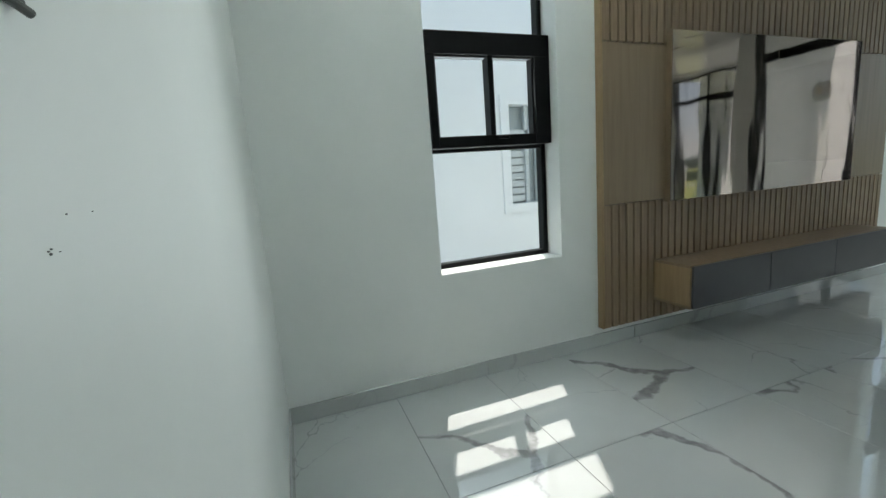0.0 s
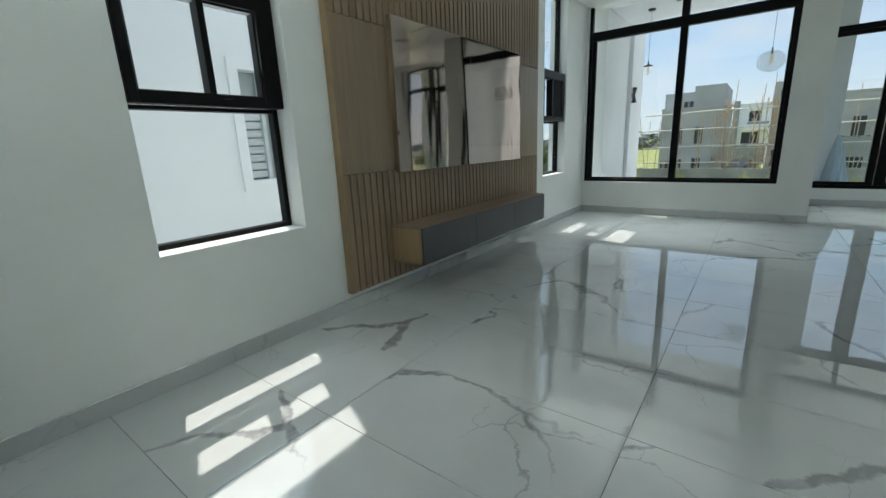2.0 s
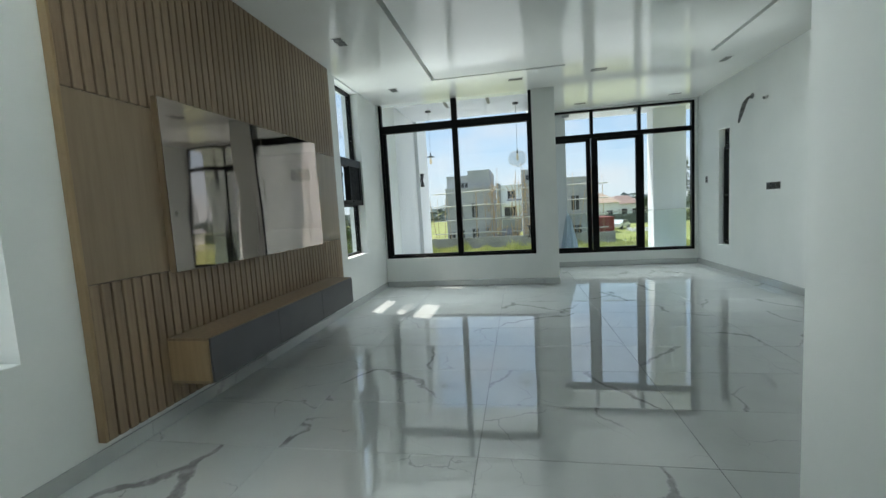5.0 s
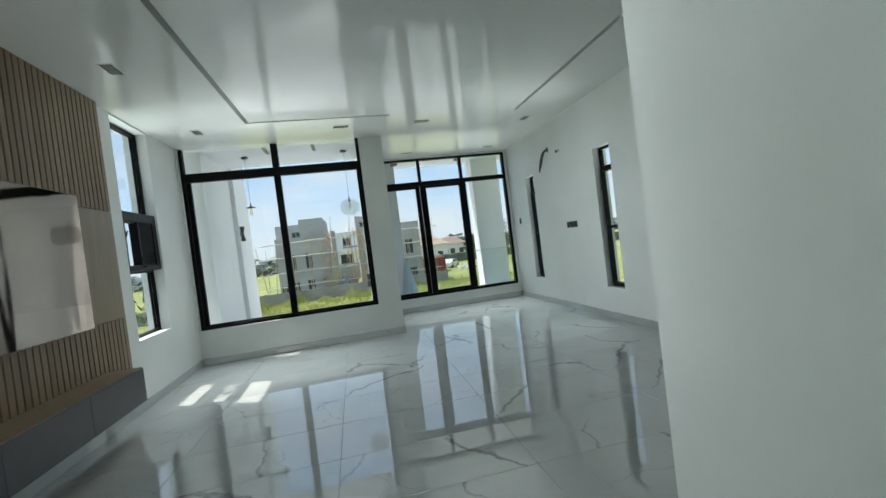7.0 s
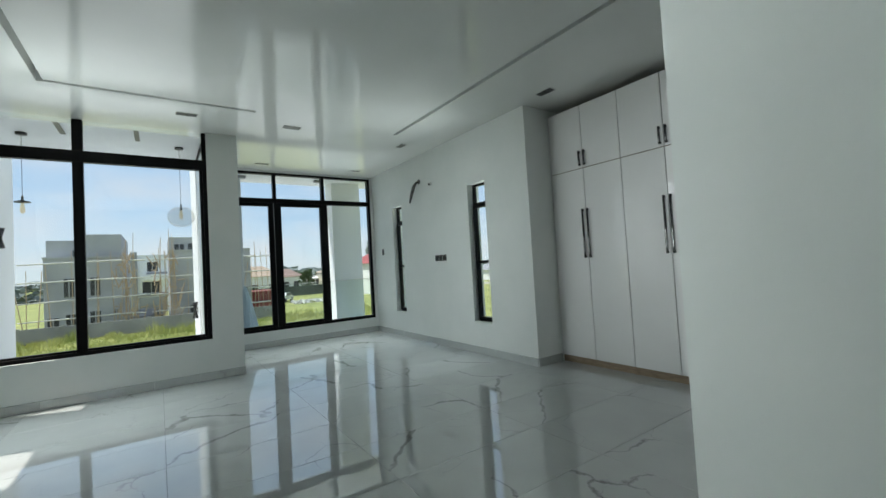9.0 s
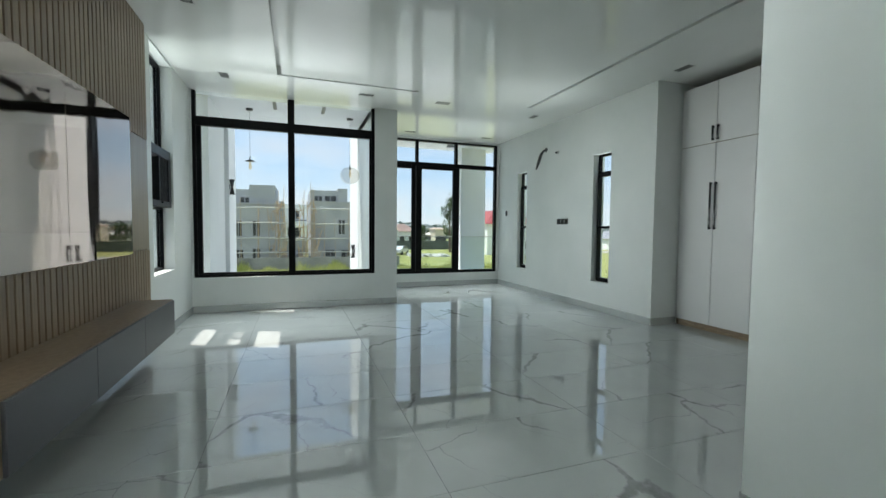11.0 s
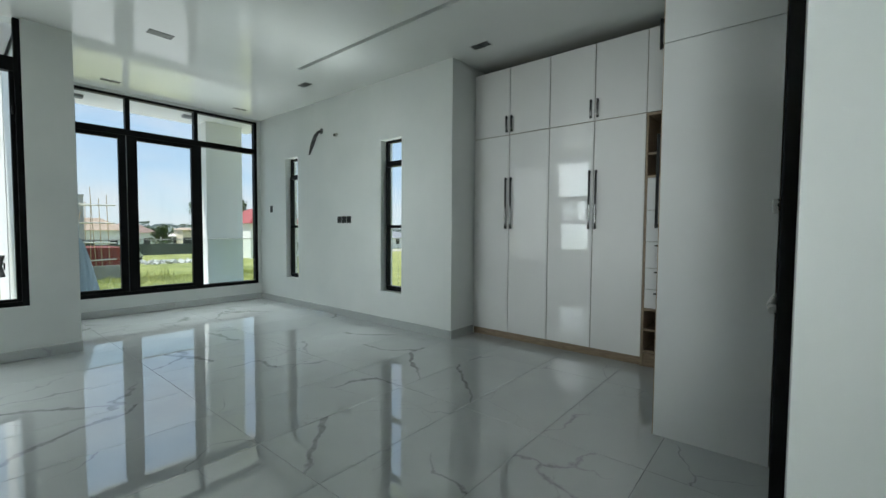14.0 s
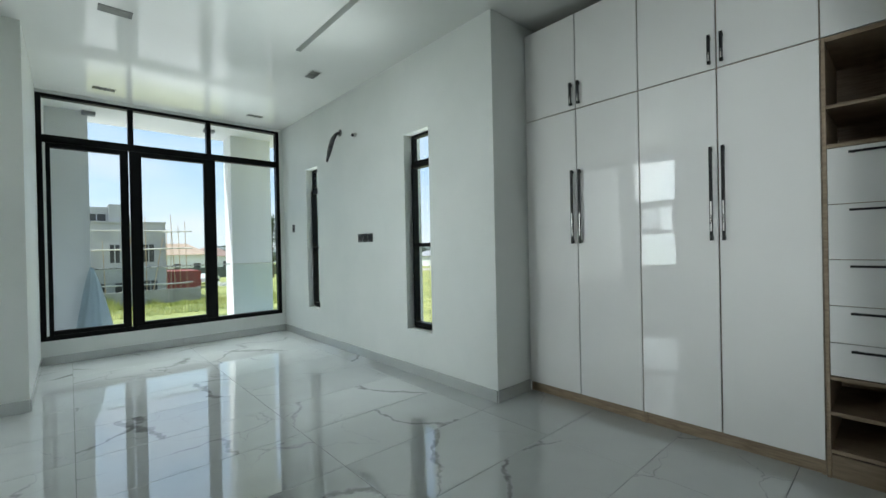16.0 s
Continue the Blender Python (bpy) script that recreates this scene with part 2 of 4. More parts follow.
def marble_material(name, seed_by_object, base, vein_col, vein_amount):
    """Polished white marble tile with branching grey veins, a different cut on each tile."""
    m, nt, b = make(name)
    L = nt.links.new
    tc = nt.nodes.new("ShaderNodeTexCoord")
    info = nt.nodes.new("ShaderNodeObjectInfo")
    off = nt.nodes.new("ShaderNodeVectorMath")
    off.operation = 'MULTIPLY_ADD'
    comb = nt.nodes.new("ShaderNodeCombineXYZ")
    for i in range(3):
        L(info.outputs["Random"], comb.inputs[i])
    L(comb.outputs[0], off.inputs[0])
    off.inputs[1].default_value = (37.0, 91.0, 53.0)
    L(tc.outputs["Object"], off.inputs[2])
    warp = node(nt, "ShaderNodeTexNoise", Scale=1.5, Detail=6.0, Roughness=0.55)
    L(off.outputs[0], warp.inputs[0])
    add = nt.nodes.new("ShaderNodeVectorMath")
    add.operation = 'MULTIPLY_ADD'
    L(warp.outputs["Color"], add.inputs[0])
    add.inputs[1].default_value = (0.55, 0.55, 0.55)
    L(off.outputs[0], add.inputs[2])

    def crack(scale, width, soft, lo, hi):
        """Branching lines between warped cells, broken up and swelling and thinning on the way."""
        v = node(nt, "ShaderNodeTexVoronoi", Scale=scale)
        v.feature = 'DISTANCE_TO_EDGE'
        L(add.outputs[0], v.inputs[0])
        where = node(nt, "ShaderNodeTexNoise", Scale=0.95 * scale, Detail=2.0)
        L(off.outputs[0], where.inputs[0])
        swell = node(nt, "ShaderNodeMapRange")
        swell.inputs[1].default_value, swell.inputs[2].default_value = lo, hi
        swell.inputs[3].default_value, swell.inputs[4].default_value = -soft, width
        L(where.outputs[0], swell.inputs[0])
        d = nt.nodes.new("ShaderNodeMath")
        d.operation = 'SUBTRACT'
        L(swell.outputs[0], d.inputs[0])
        L(v.outputs["Distance"], d.inputs[1])
        r = node(nt, "ShaderNodeMapRange")
        r.inputs[1].default_value, r.inputs[2].default_value = -soft, soft
        L(d.outputs[0], r.inputs[0])
        return r.outputs[0]
    m1 = crack(0.72, 0.027, 0.0055, 0.45, 0.78)
    m2 = crack(1.45, 0.0070, 0.0032, 0.44, 0.70)
    streak = node(nt, "ShaderNodeTexNoise", Scale=14.0, Detail=4.0)
    L(add.outputs[0], streak.inputs[0])
    sr = node(nt, "ShaderNodeMapRange")
    sr.inputs[1].default_value, sr.inputs[2].default_value = 0.3, 0.6
    sr.inputs[3].default_value, sr.inputs[4].default_value = 0.45, 1.0
    L(streak.outputs[0], sr.inputs[0])
    mm = nt.nodes.new("ShaderNodeMath")
    mm.operation = 'MAXIMUM'
    L(m1, mm.inputs[0])
    half = nt.nodes.new("ShaderNodeMath")
    half.operation, half.inputs[1].default_value = 'MULTIPLY', 0.62
    L(m2, half.inputs[0])
    L(half.outputs[0], mm.inputs[1])
    mv = nt.nodes.new("ShaderNodeMath")
    mv.operation = 'MULTIPLY'
    L(mm.outputs[0], mv.inputs[0])
    L(sr.outputs[0], mv.inputs[1])
    tot = nt.nodes.new("ShaderNodeMath")
    tot.operation, tot.inputs[1].default_value = 'MULTIPLY', vein_amount
    L(mv.outputs[0], tot.inputs[0])
    cloud = node(nt, "ShaderNodeTexNoise", Scale=2.3, Detail=3.0)
    L(off.outputs[0], cloud.inputs[0])
    cl = ramp(nt, cloud.outputs[0], [(0.35, tuple(x * 0.94 for x in base)), (0.65, base)])
    mix = nt.nodes.new("ShaderNodeMix")
    mix.data_type = 'RGBA'
    L(tot.outputs[0], mix.inputs[0])
    L(cl.outputs[0], mix.inputs[6])
    mix.inputs[7].default_value = (*vein_col, 1.0)
    L(mix.outputs[2], b.inputs["Base Color"])
    b.inputs["Roughness"].default_value = 0.0
    b.inputs["IOR"].default_value = 2.05
    b.inputs["Specular IOR Level"].default_value = 0.85
    wob = node(nt, "ShaderNodeTexNoise", Scale=2.4, Detail=1.0)
    L(off.outputs[0], wob.inputs[0])
    bump(nt, b, wob.outputs[0], 0.06, 0.006)
    return m


M_TILE = marble_material("polished_marble_tile", True, (0.51, 0.535, 0.53), (0.20, 0.20, 0.205), 0.9)
M_SKIRT = marble_material("skirting_tile", True, (0.49, 0.51, 0.505), (0.30, 0.30, 0.305), 0.5)


def wood_material(name, dark, light, rough=0.42):
    """Straight-grained veneer running along z, each strip slightly different."""
    m, nt, b = make(name)
    L = nt.links.new
    tc = nt.nodes.new("ShaderNodeTexCoord")
    info = nt.nodes.new("ShaderNodeObjectInfo")
    geo = nt.nodes.new("ShaderNodeNewGeometry")
    mp = node(nt, "ShaderNodeMapping", Scale=(26.0, 26.0, 1.6))
    L(tc.outputs["Object"], mp.inputs[0])
    n1 = node(nt, "ShaderNodeTexNoise", Scale=1.0, Detail=6.0, Roughness=0.6)
    L(mp.outputs[0], n1.inputs[0])
    add = nt.nodes.new("ShaderNodeMath")
    add.operation = 'MULTIPLY_ADD'
    L(info.outputs["Random"], add.inputs[0])
    add.inputs[1].default_value = 0.22
    L(n1.outputs[0], add.inputs[2])
    c = ramp(nt, add.outputs[0], [(0.35, dark), (0.8, light)])
    L(c.outputs[0], b.inputs["Base Color"])
    b.inputs["Roughness"].default_value = rough
    bump(nt, b, n1.outputs[0], 0.06, 0.003)
    return m


M_SLAT = wood_material("oak_slat", (0.185, 0.125, 0.077), (0.29, 0.205, 0.13))
M_OAK = wood_material("oak_panel", (0.20, 0.14, 0.085), (0.26, 0.19, 0.12), 0.32)
M_EDGE = wood_material("oak_side", (0.26, 0.175, 0.09), (0.37, 0.26, 0.145), 0.45)
M_GAP = surface("dark_slat_backing", (0.02, 0.014, 0.010), (0.04, 0.03, 0.022), 5.0, 0.7, fine=50.0, relief=0.1)


def bronze_mirror():
    m, nt, b = make("bronze_mirror")
    b.inputs["Base Color"].default_value = (0.36, 0.30, 0.27, 1.0)
    b.inputs["Metallic"].default_value = 1.0
    b.inputs["Roughness"].default_value = 0.045
    n = grain(nt, 1.6, 2.0, (1.6, 1.0, 0.35))
    bump(nt, b, n.outputs[0], 0.22, 0.02)
    return m


M_MIRROR = bronze_mirror()


# ---- mesh helpers ----
def box(bm, lo, hi):
    x0, y0, z0 = lo
    x1, y1, z1 = hi
    v = [bm.verts.new(p) for p in ((x0, y0, z0), (x1, y0, z0), (x1, y1, z0), (x0, y1, z0), (x0, y0, z1), (x1, y0, z1), (x1, y1, z1), (x0, y1, z1))]
    for f in ((3, 2, 1, 0), (4, 5, 6, 7), (0, 1, 5, 4), (1, 2, 6, 5), (2, 3, 7, 6), (3, 0, 4, 7)):
        bm.faces.new([v[i] for i in f])
    return v


def soft_box(lo, hi, r=0.003, seg=1):
    bm = bmesh.new()
    box(bm, lo, hi)
    bmesh.ops.bevel(bm, geom=bm.edges[:], offset=r, segments=seg, affect='EDGES', profile=0.5)
    return bm


def hard_box(*pairs):
    bm = bmesh.new()
    for lo, hi in pairs:
        box(bm, lo, hi)
    return bm


def rod(bm, a, b, r0, r1=None, n=8):
    """A tapered round bar from a to b."""
    a, b = Vector(a), Vector(b)
    d = b - a
    r1 = r0 if r1 is None else r1
    m = Matrix.Translation((a + b) / 2) @ d.to_track_quat('Z', 'Y').to_matrix().to_4x4()
    bmesh.ops.create_cone(bm, cap_ends=True, segments=n, radius1=r0, radius2=r1, depth=d.length, matrix=m)


def lathe(profile, n=24):
    """A turned shape about z from pairs of radius and height."""
    bm = bmesh.new()
    rings = [[bm.verts.new((r * math.cos(2 * math.pi * i / n), r * math.sin(2 * math.pi * i / n), z)) for i in range(n)] for r, z in profile]
    for p, q in zip(rings, rings[1:]):
        for i in range(n):
            bm.faces.new((p[i], p[(i + 1) % n], q[(i + 1) % n], q[i]))
    for f in bm.faces:
        f.smooth = True
    return bm


def mesh_of(name, bm, material):
    bmesh.ops.recalc_face_normals(bm, faces=bm.faces[:])
    me = bpy.data.meshes.new(name)
    bm.to_mesh(me)
    bm.free()
    me.materials.append(material)
    return me


def part(name, bm, material, parent=None, label=""):
    ob = new(name, mesh_of(name, bm, material))
    ob.parent = parent
    if label:
        tagged(ob, label)
    return ob


def thing(name, label, category, place=(0, 0, 0), group="", kind=""):
    ob = new(name)
    ob.location = place
    return tagged(ob, label, category, group, kind)


def solid(name, bm, material, label="", category="", group="", kind=""):
    return tagged(new(name, mesh_of(name, bm, material)), label, category, group, kind)


def wall_cells(axis, u0, u1, v0, v1, z0, z1, holes):
    """A wall along axis ('x' or 'y') from u0 to u1, v0 to v1 thick, with openings (u0, u1, z0, z1) through it."""
    us = sorted({u0, u1, *[h[0] for h in holes], *[h[1] for h in holes]})
    zs = sorted({z0, z1, *[h[2] for h in holes], *[h[3] for h in holes]})
    bm = bmesh.new()
    for ua, ub in zip(us, us[1:]):
        run = None
        for za, zb in zip(zs, zs[1:]):
            mu, mz = (ua + ub) / 2, (za + zb) / 2
            if any(h[0] < mu < h[1] and h[2] < mz < h[3] for h in holes):
                if run:
                    _cell(bm, axis, ua, ub, v0, v1, *run)
                run = None
            else:
                run = (run[0], zb) if run else (za, zb)
        if run:
            _cell(bm, axis, ua, ub, v0, v1, *run)
    bmesh.ops.remove_doubles(bm, verts=bm.verts[:], dist=0.0005)
    return bm


def _cell(bm, axis, ua, ub, v0, v1, za, zb):
    if axis == 'x':
        box(bm, (ua, v0, za), (ub, v1, zb))
    else:
        box(bm, (v0, ua, za), (v1, ub, zb))

# ---- plan, metres ----
H = 3.30                      # ceiling
NY, SY = 2.64, -3.385         # north (console) and south (narrow windows) wall faces
WX = 0.135                    # west wall face
EX, BX = 7.80, 9.70           # east wall face, and that of the bay
PY = -0.462                   # corner of the pier beside the bay
BOXX, BOXY = 2.062, -0.750     # outer corner of the enclosed bathroom
RX, FY, KY = 5.130, -3.828, -4.45   # wardrobe recess: side wall, door fronts, back wall
W1 = (1.134, 2.042, 0.737, 3.10)
W2 = (6.08, 6.92, 0.745, 3.28)
BW = (-0.085, 2.612, 0.523, H + 0.06)
SW = (-3.328, PY, 0.285, 3.265)
N1 = (8.43, 8.82, 0.462, 2.512)
N2 = (5.966, 6.372, 0.462, 2.512)
DOOR = (-2.385, -1.06, 0.0, 2.48)


def structure(name, bm, material, label):
    return solid(name, bm, material, label, kind="structure")


structure("wall_north", wall_cells('x', WX - 0.2, EX + 0.25, NY, NY + 0.27, -0.3, H + 0.3, [W1, W2]), M_WALL, "smooth white painted wall with two tall windows")
structure("wall_west", wall_cells('y', BOXY - 0.2, NY, WX - 0.2, WX, -0.3, H + 0.3, []), M_WALL, "plain white painted wall")
structure("wall_east", wall_cells('y', PY, NY, EX, EX + 0.25, -0.3, H + 0.3, [BW]), M_WALL, "white wall with a wide window down to a low sill")
structure("wall_bay_side", hard_box(((EX + 0.25, PY, -0.3), (BX + 0.2, PY + 0.36, H + 0.3))), M_WALL, "white return wall of the bay")
structure("wall_bay", wall_cells('y', SY, PY, BX, BX + 0.2, -0.3, H + 0.3, [SW]), M_WALL, "white wall round the wide bay window")
structure("wall_south", wall_cells('x', RX, BX + 0.2, SY - 0.22, SY, -0.3, H + 0.3, [N1, N2]), M_WALL, "white wall with two narrow upright windows")
structure("wall_recess", hard_box(((RX, KY, -0.3), (RX + 0.22, SY - 0.22, H + 0.3))), M_WALL, "white end wall of the wardrobe recess")
structure("wall_wardrobe_back", hard_box(((BOXX - 0.15, KY - 0.2, -0.3), (RX + 0.22, KY, H + 0.3))), M_WALL, "white wall behind the wardrobe")
structure("wall_bathroom_north", hard_box(((WX, BOXY - 0.2, -0.3), (BOXX - 0.17, BOXY, H + 0.3))), M_WALL, "plain white wall of the enclosed bathroom")
structure("wall_bathroom_east", wall_cells('y', KY, BOXY, BOXX - 0.17, BOXX, -0.3, H + 0.3, [DOOR]), M_WALL, "white wall with a dark flush door")

# ceiling with its recessed light slots
bm = bmesh.new()
SLOT = 0.055
cx = sorted({WX - 0.2, BX + 0.2, EX + 0.25, 6.715, 6.715 + SLOT, 6.86, 0.9})
cy = sorted({KY - 0.2, PY + 0.36, NY + 0.27, -2.492, -2.492 + SLOT, 1.34, 1.34 + SLOT, -0.53})
for xa, xb in zip(cx, cx[1:]):
    for ya, yb in zip(cy, cy[1:]):
        mx, my = (xa + xb) / 2, (ya + yb) / 2
        if mx > EX + 0.25 and my > PY + 0.36:
            continue
        slot = (0.9 < mx < 6.76 and 1.34 < my < 1.34 + SLOT) or (0.9 < mx < 6.86 and -2.492 < my < -2.492 + SLOT) or (6.715 < mx < 6.715 + SLOT and -0.53 < my < 1.34 + SLOT)
        box(bm, (xa, ya, H + (0.13 if slot else 0.0)), (xb, yb, H + 0.25))
structure("ceiling", bm, M_CEIL, "glossy white ceiling with thin recessed light slots")


# ---- skirting ----
def skirting(a, b, axis, face, side):
    """A run of skirting tiles, 0.10 high, along axis on the plane face."""
    root = thing("baseboard", "grey marble skirting tile along the wall", "", kind="structure")
    n = max(1, round(abs(b - a) / 1.2))
    for i in range(n):
        u0, u1 = a + (b - a) * i / n + 0.001, a + (b - a) * (i + 1) / n - 0.001
        lo, hi = sorted((face, face + side * 0.012))
        if axis == 'x':
            p = soft_box((u0, lo, 0.0), (u1, hi, 0.10), 0.002)
        else:
            p = soft_box((lo, u0, 0.0), (hi, u1, 0.10), 0.002)
        part("skirting_tile", p, M_SKIRT, root)


skirting(WX, EX, 'x', NY, -1)
skirting(BOXY, NY - 0.013, 'y', WX, 1)
skirting(PY, NY - 0.013, 'y', EX, -1)
skirting(EX, BX, 'x', PY, -1)
skirting(SY + 0.013, PY - 0.013, 'y', BX, -1)
skirting(RX, BX, 'x', SY, 1)
skirting(FY, SY, 'y', RX, -1)
skirting(WX + 0.013, BOXX, 'x', BOXY, 1)
skirting(-0.96, BOXY, 'y', BOXX, 1)


# ---- windows ----
def bars(name, rects, axis, v0, v1, material, parent, r=0.004):
    """Frame members given as (u0, u1, z0, z1), v0 to v1 deep."""
    for u0, u1, z0, z1 in rects:
        if axis == 'x':
            part(name, soft_box((u0, v0, z0), (u1, v1, z1), r), material, parent)
        else:
            part(name, soft_box((v0, u0, z0), (v1, u1, z1), r), material, parent)


def panes(rects, axis, v, parent):
    for u0, u1, z0, z1 in rects:
        lo, hi = (((u0, v, z0), (u1, v + 0.006, z1)) if axis == 'x' else ((v, u0, z0), (v + 0.006, u1, z1)))
        p = part("pane", hard_box((lo, hi)), M_GLASS, parent)
        p.visible_shadow = False


def side_window(name, w, y, za, zb, mull, label, proud=0.085, rail=0.11, stile=0.095, screen=False):
    """Tall window with a fixed light below, a top-hung sash and a fixed light above."""
    u0, u1, z0, z1 = w
    root = thing(name, label, "window", kind="structure")
    f = 0.035
    bars("window_frame", [(u0, u0 + f, z0, z1), (u1 - f, u1, z0, z1), (u0 + f, u1 - f, z0, z0 + f), (u0 + f, u1 - f, z1 - f, z1),
                          (u0 + f, u1 - f, za - 0.025, za), (u0 + f, u1 - f, zb, zb + 0.025)], 'x', y, y + 0.07, M_BLACK, root)
    panes([(u0 + f, u1 - f, z0 + f, za - 0.025), (u0 + f, u1 - f, zb + 0.025, z1 - f)], 'x', y + 0.03, root)
    m = u0 + (u1 - u0) * mull
    s0, s1 = u0 + f, u1 - 0.003
    ya, yb, zr = y - proud, y - 0.002, zb - rail
    sash = part("sash", soft_box((s0, ya, zr), (s1, yb, zb), 0.004), M_BLACK, root, "black top-hung sash")
    bars("sash_rail", [(s0, s0 + 0.05, za, zr), (s1 - stile, s1, za, zr), (s0 + 0.05, s1 - stile, za, za + 0.068), (m, m + 0.038, za + 0.068, zr)], 'x', ya, yb, M_BLACK, sash)
    bars("glazing_bead", [(s0 + 0.05, s0 + 0.062, za + 0.068, zr), (s1 - stile - 0.012, s1 - stile, za + 0.068, zr), (s0 + 0.062, m, zr - 0.012, zr), (m + 0.038, s1 - stile - 0.012, zr - 0.012, zr)], 'x', ya + 0.02, yb - 0.004, M_HANDLE, sash, 0.002)
    bars("sash_latch", [(m + 0.05, m + 0.12, za + 0.040, za + 0.062)], 'x', ya - 0.025, ya, M_BLACK, sash)
    panes([(s0 + 0.05, m, za + 0.068, zr), (m + 0.038, s1 - stile, za + 0.068, zr)], 'x', yb - 0.02, sash)
    if screen:
        # pleated insect screen over the wider light, and the stay of the sash
        bm = bmesh.new()
        n = 34
        for k in range(n):
            x = m + 0.042 + (s1 - stile - m - 0.046) * k / (n - 1)
            box(bm, (x - 0.0003, ya + 0.012, za + 0.07), (x + 0.0003, ya + 0.024, zr - 0.003))
        part("insect_screen", bm, M_PLASTIC, sash, "dark pleated insect screen")
        bm = bmesh.new()
        rod(bm, (s0 + 0.08, yb + 0.012, za + 0.12), (m - 0.01, yb + 0.012, zr - 0.10), 0.009, n=8)
        part("stay", bm, M_BLACK, root, "black window stay")
    part("window_sill", soft_box((u0 + 0.002, NY + 0.004, z0 - 0.02), (u1 - 0.002, y, z0 + 0.004), 0.002), M_WALL, root, "white window sill")


side_window("window_1", W1, NY + 0.16, 1.528, 2.222, 0.49, "tall black aluminium window with a top-hung sash", 0.085, 0.135, 0.118)
side_window("window_2", W2, NY + 0.12, 1.528, 2.222, 0.42, "tall black aluminium window with a screened top-hung sash", 0.095, 0.11, 0.10, True)

# wide window
root = thing("window_3", "wide black aluminium window with two large lights", "window", kind="structure")
y0, y1, z0, z1 = *BW[:3], H
ym, zt = 1.238, 2.792
bars("window_frame", [(y0, y0 + 0.05, z0, z1), (y1 - 0.05, y1, z0, z1), (y0 + 0.05, y1 - 0.05, z0, z0 + 0.05), (y0 + 0.05, y1 - 0.05, zt, zt + 0.135),
                      (ym - 0.05, ym + 0.05, z0 + 0.05, zt), (ym - 0.05, ym + 0.05, zt + 0.135, z1)], 'y', EX + 0.035, EX + 0.115, M_BLACK, root)
bars("sash_rail", [(y1 - 0.115, y1 - 0.05, z0 + 0.05, zt), (y0 + 0.05, y0 + 0.085, z0 + 0.05, zt), (ym + 0.05, y1 - 0.115, z0 + 0.05, z0 + 0.075), (y0 + 0.085, ym - 0.05, z0 + 0.05, z0 + 0.075)], 'y', EX + 0.05, EX + 0.10, M_BLACK, root)
bars("sash_latch", [(y0 + 0.055, y0 + 0.075, 2.38, 2.47)], 'y', EX + 0.025, EX + 0.05, M_BLACK, root)
panes([(ym + 0.05, y1 - 0.115, z0 + 0.075, zt), (y0 + 0.085, ym - 0.05, z0 + 0.075, zt), (ym + 0.05, y1 - 0.05, zt + 0.135, z1), (y0 + 0.05, ym - 0.05, zt + 0.135, z1)], 'y', EX + 0.075, root)
part("window_sill", soft_box((EX + 0.002, y0 + 0.002, z0 - 0.02), (EX + 0.035, y1 - 0.002, z0 + 0.004), 0.002), M_WALL, root, "white window sill")

# bay window with sliding lights
root = thing("window_4", "wide black sliding window of the bay with lights above", "window", kind="structure")
y0, y1, z0, z1 = SW
zt, ya, yb = 2.68, -2.30, -1.37
f = 0.05
bars("window_frame", [(y0, y0 + f, z0, z1), (y1 - f, y1, z0, z1), (y0 + f, y1 - f, z0, z0 + 0.06), (y0 + f, y1 - f, z1 - 0.04, z1), (y0 + f, y1 - f, zt, zt + 0.09),
                      (ya - 0.03, ya + 0.03, zt + 0.09, z1 - 0.04), (yb - 0.03, yb + 0.03, zt + 0.09, z1 - 0.04)], 'y', BX + 0.01, BX + 0.11, M_BLACK, root)
bars("sash_rail", [(ya - 0.08, ya + 0.075, z0 + 0.06, zt), (yb - 0.11, yb + 0.02, z0 + 0.06, zt), (yb + 0.032, yb + 0.12, z0 + 0.06, zt), (y1 - 0.12, y1 - f, z0 + 0.06, zt),
                   (ya + 0.075, yb - 0.11, z0 + 0.06, z0 + 0.11), (ya + 0.075, yb - 0.11, zt - 0.06, zt), (yb + 0.12, y1 - 0.12, z0 + 0.06, z0 + 0.11), (yb + 0.12, y1 - 0.12, zt - 0.06, zt)], 'y', BX + 0.02, BX + 0.085, M_BLACK, root)
part("jamb_strip", hard_box(((BX + 0.004, y1 - f - 0.028, z0 + 0.06), (BX + 0.02, y1 - f - 0.004, zt - 0.01))), M_WALL, root, "white jamb strip beside the sliding light")
panes([(y0 + f, ya - 0.08, z0 + 0.06, zt), (ya + 0.075, yb - 0.11, z0 + 0.11, zt - 0.06), (yb + 0.12, y1 - 0.12, z0 + 0.11, zt - 0.06),
       (y0 + f, ya - 0.03, zt + 0.09, z1 - 0.04), (ya + 0.03, yb - 0.03, zt + 0.09, z1 - 0.04), (yb + 0.03, y1 - f, zt + 0.09, z1 - 0.04)], 'y', BX + 0.055, root)


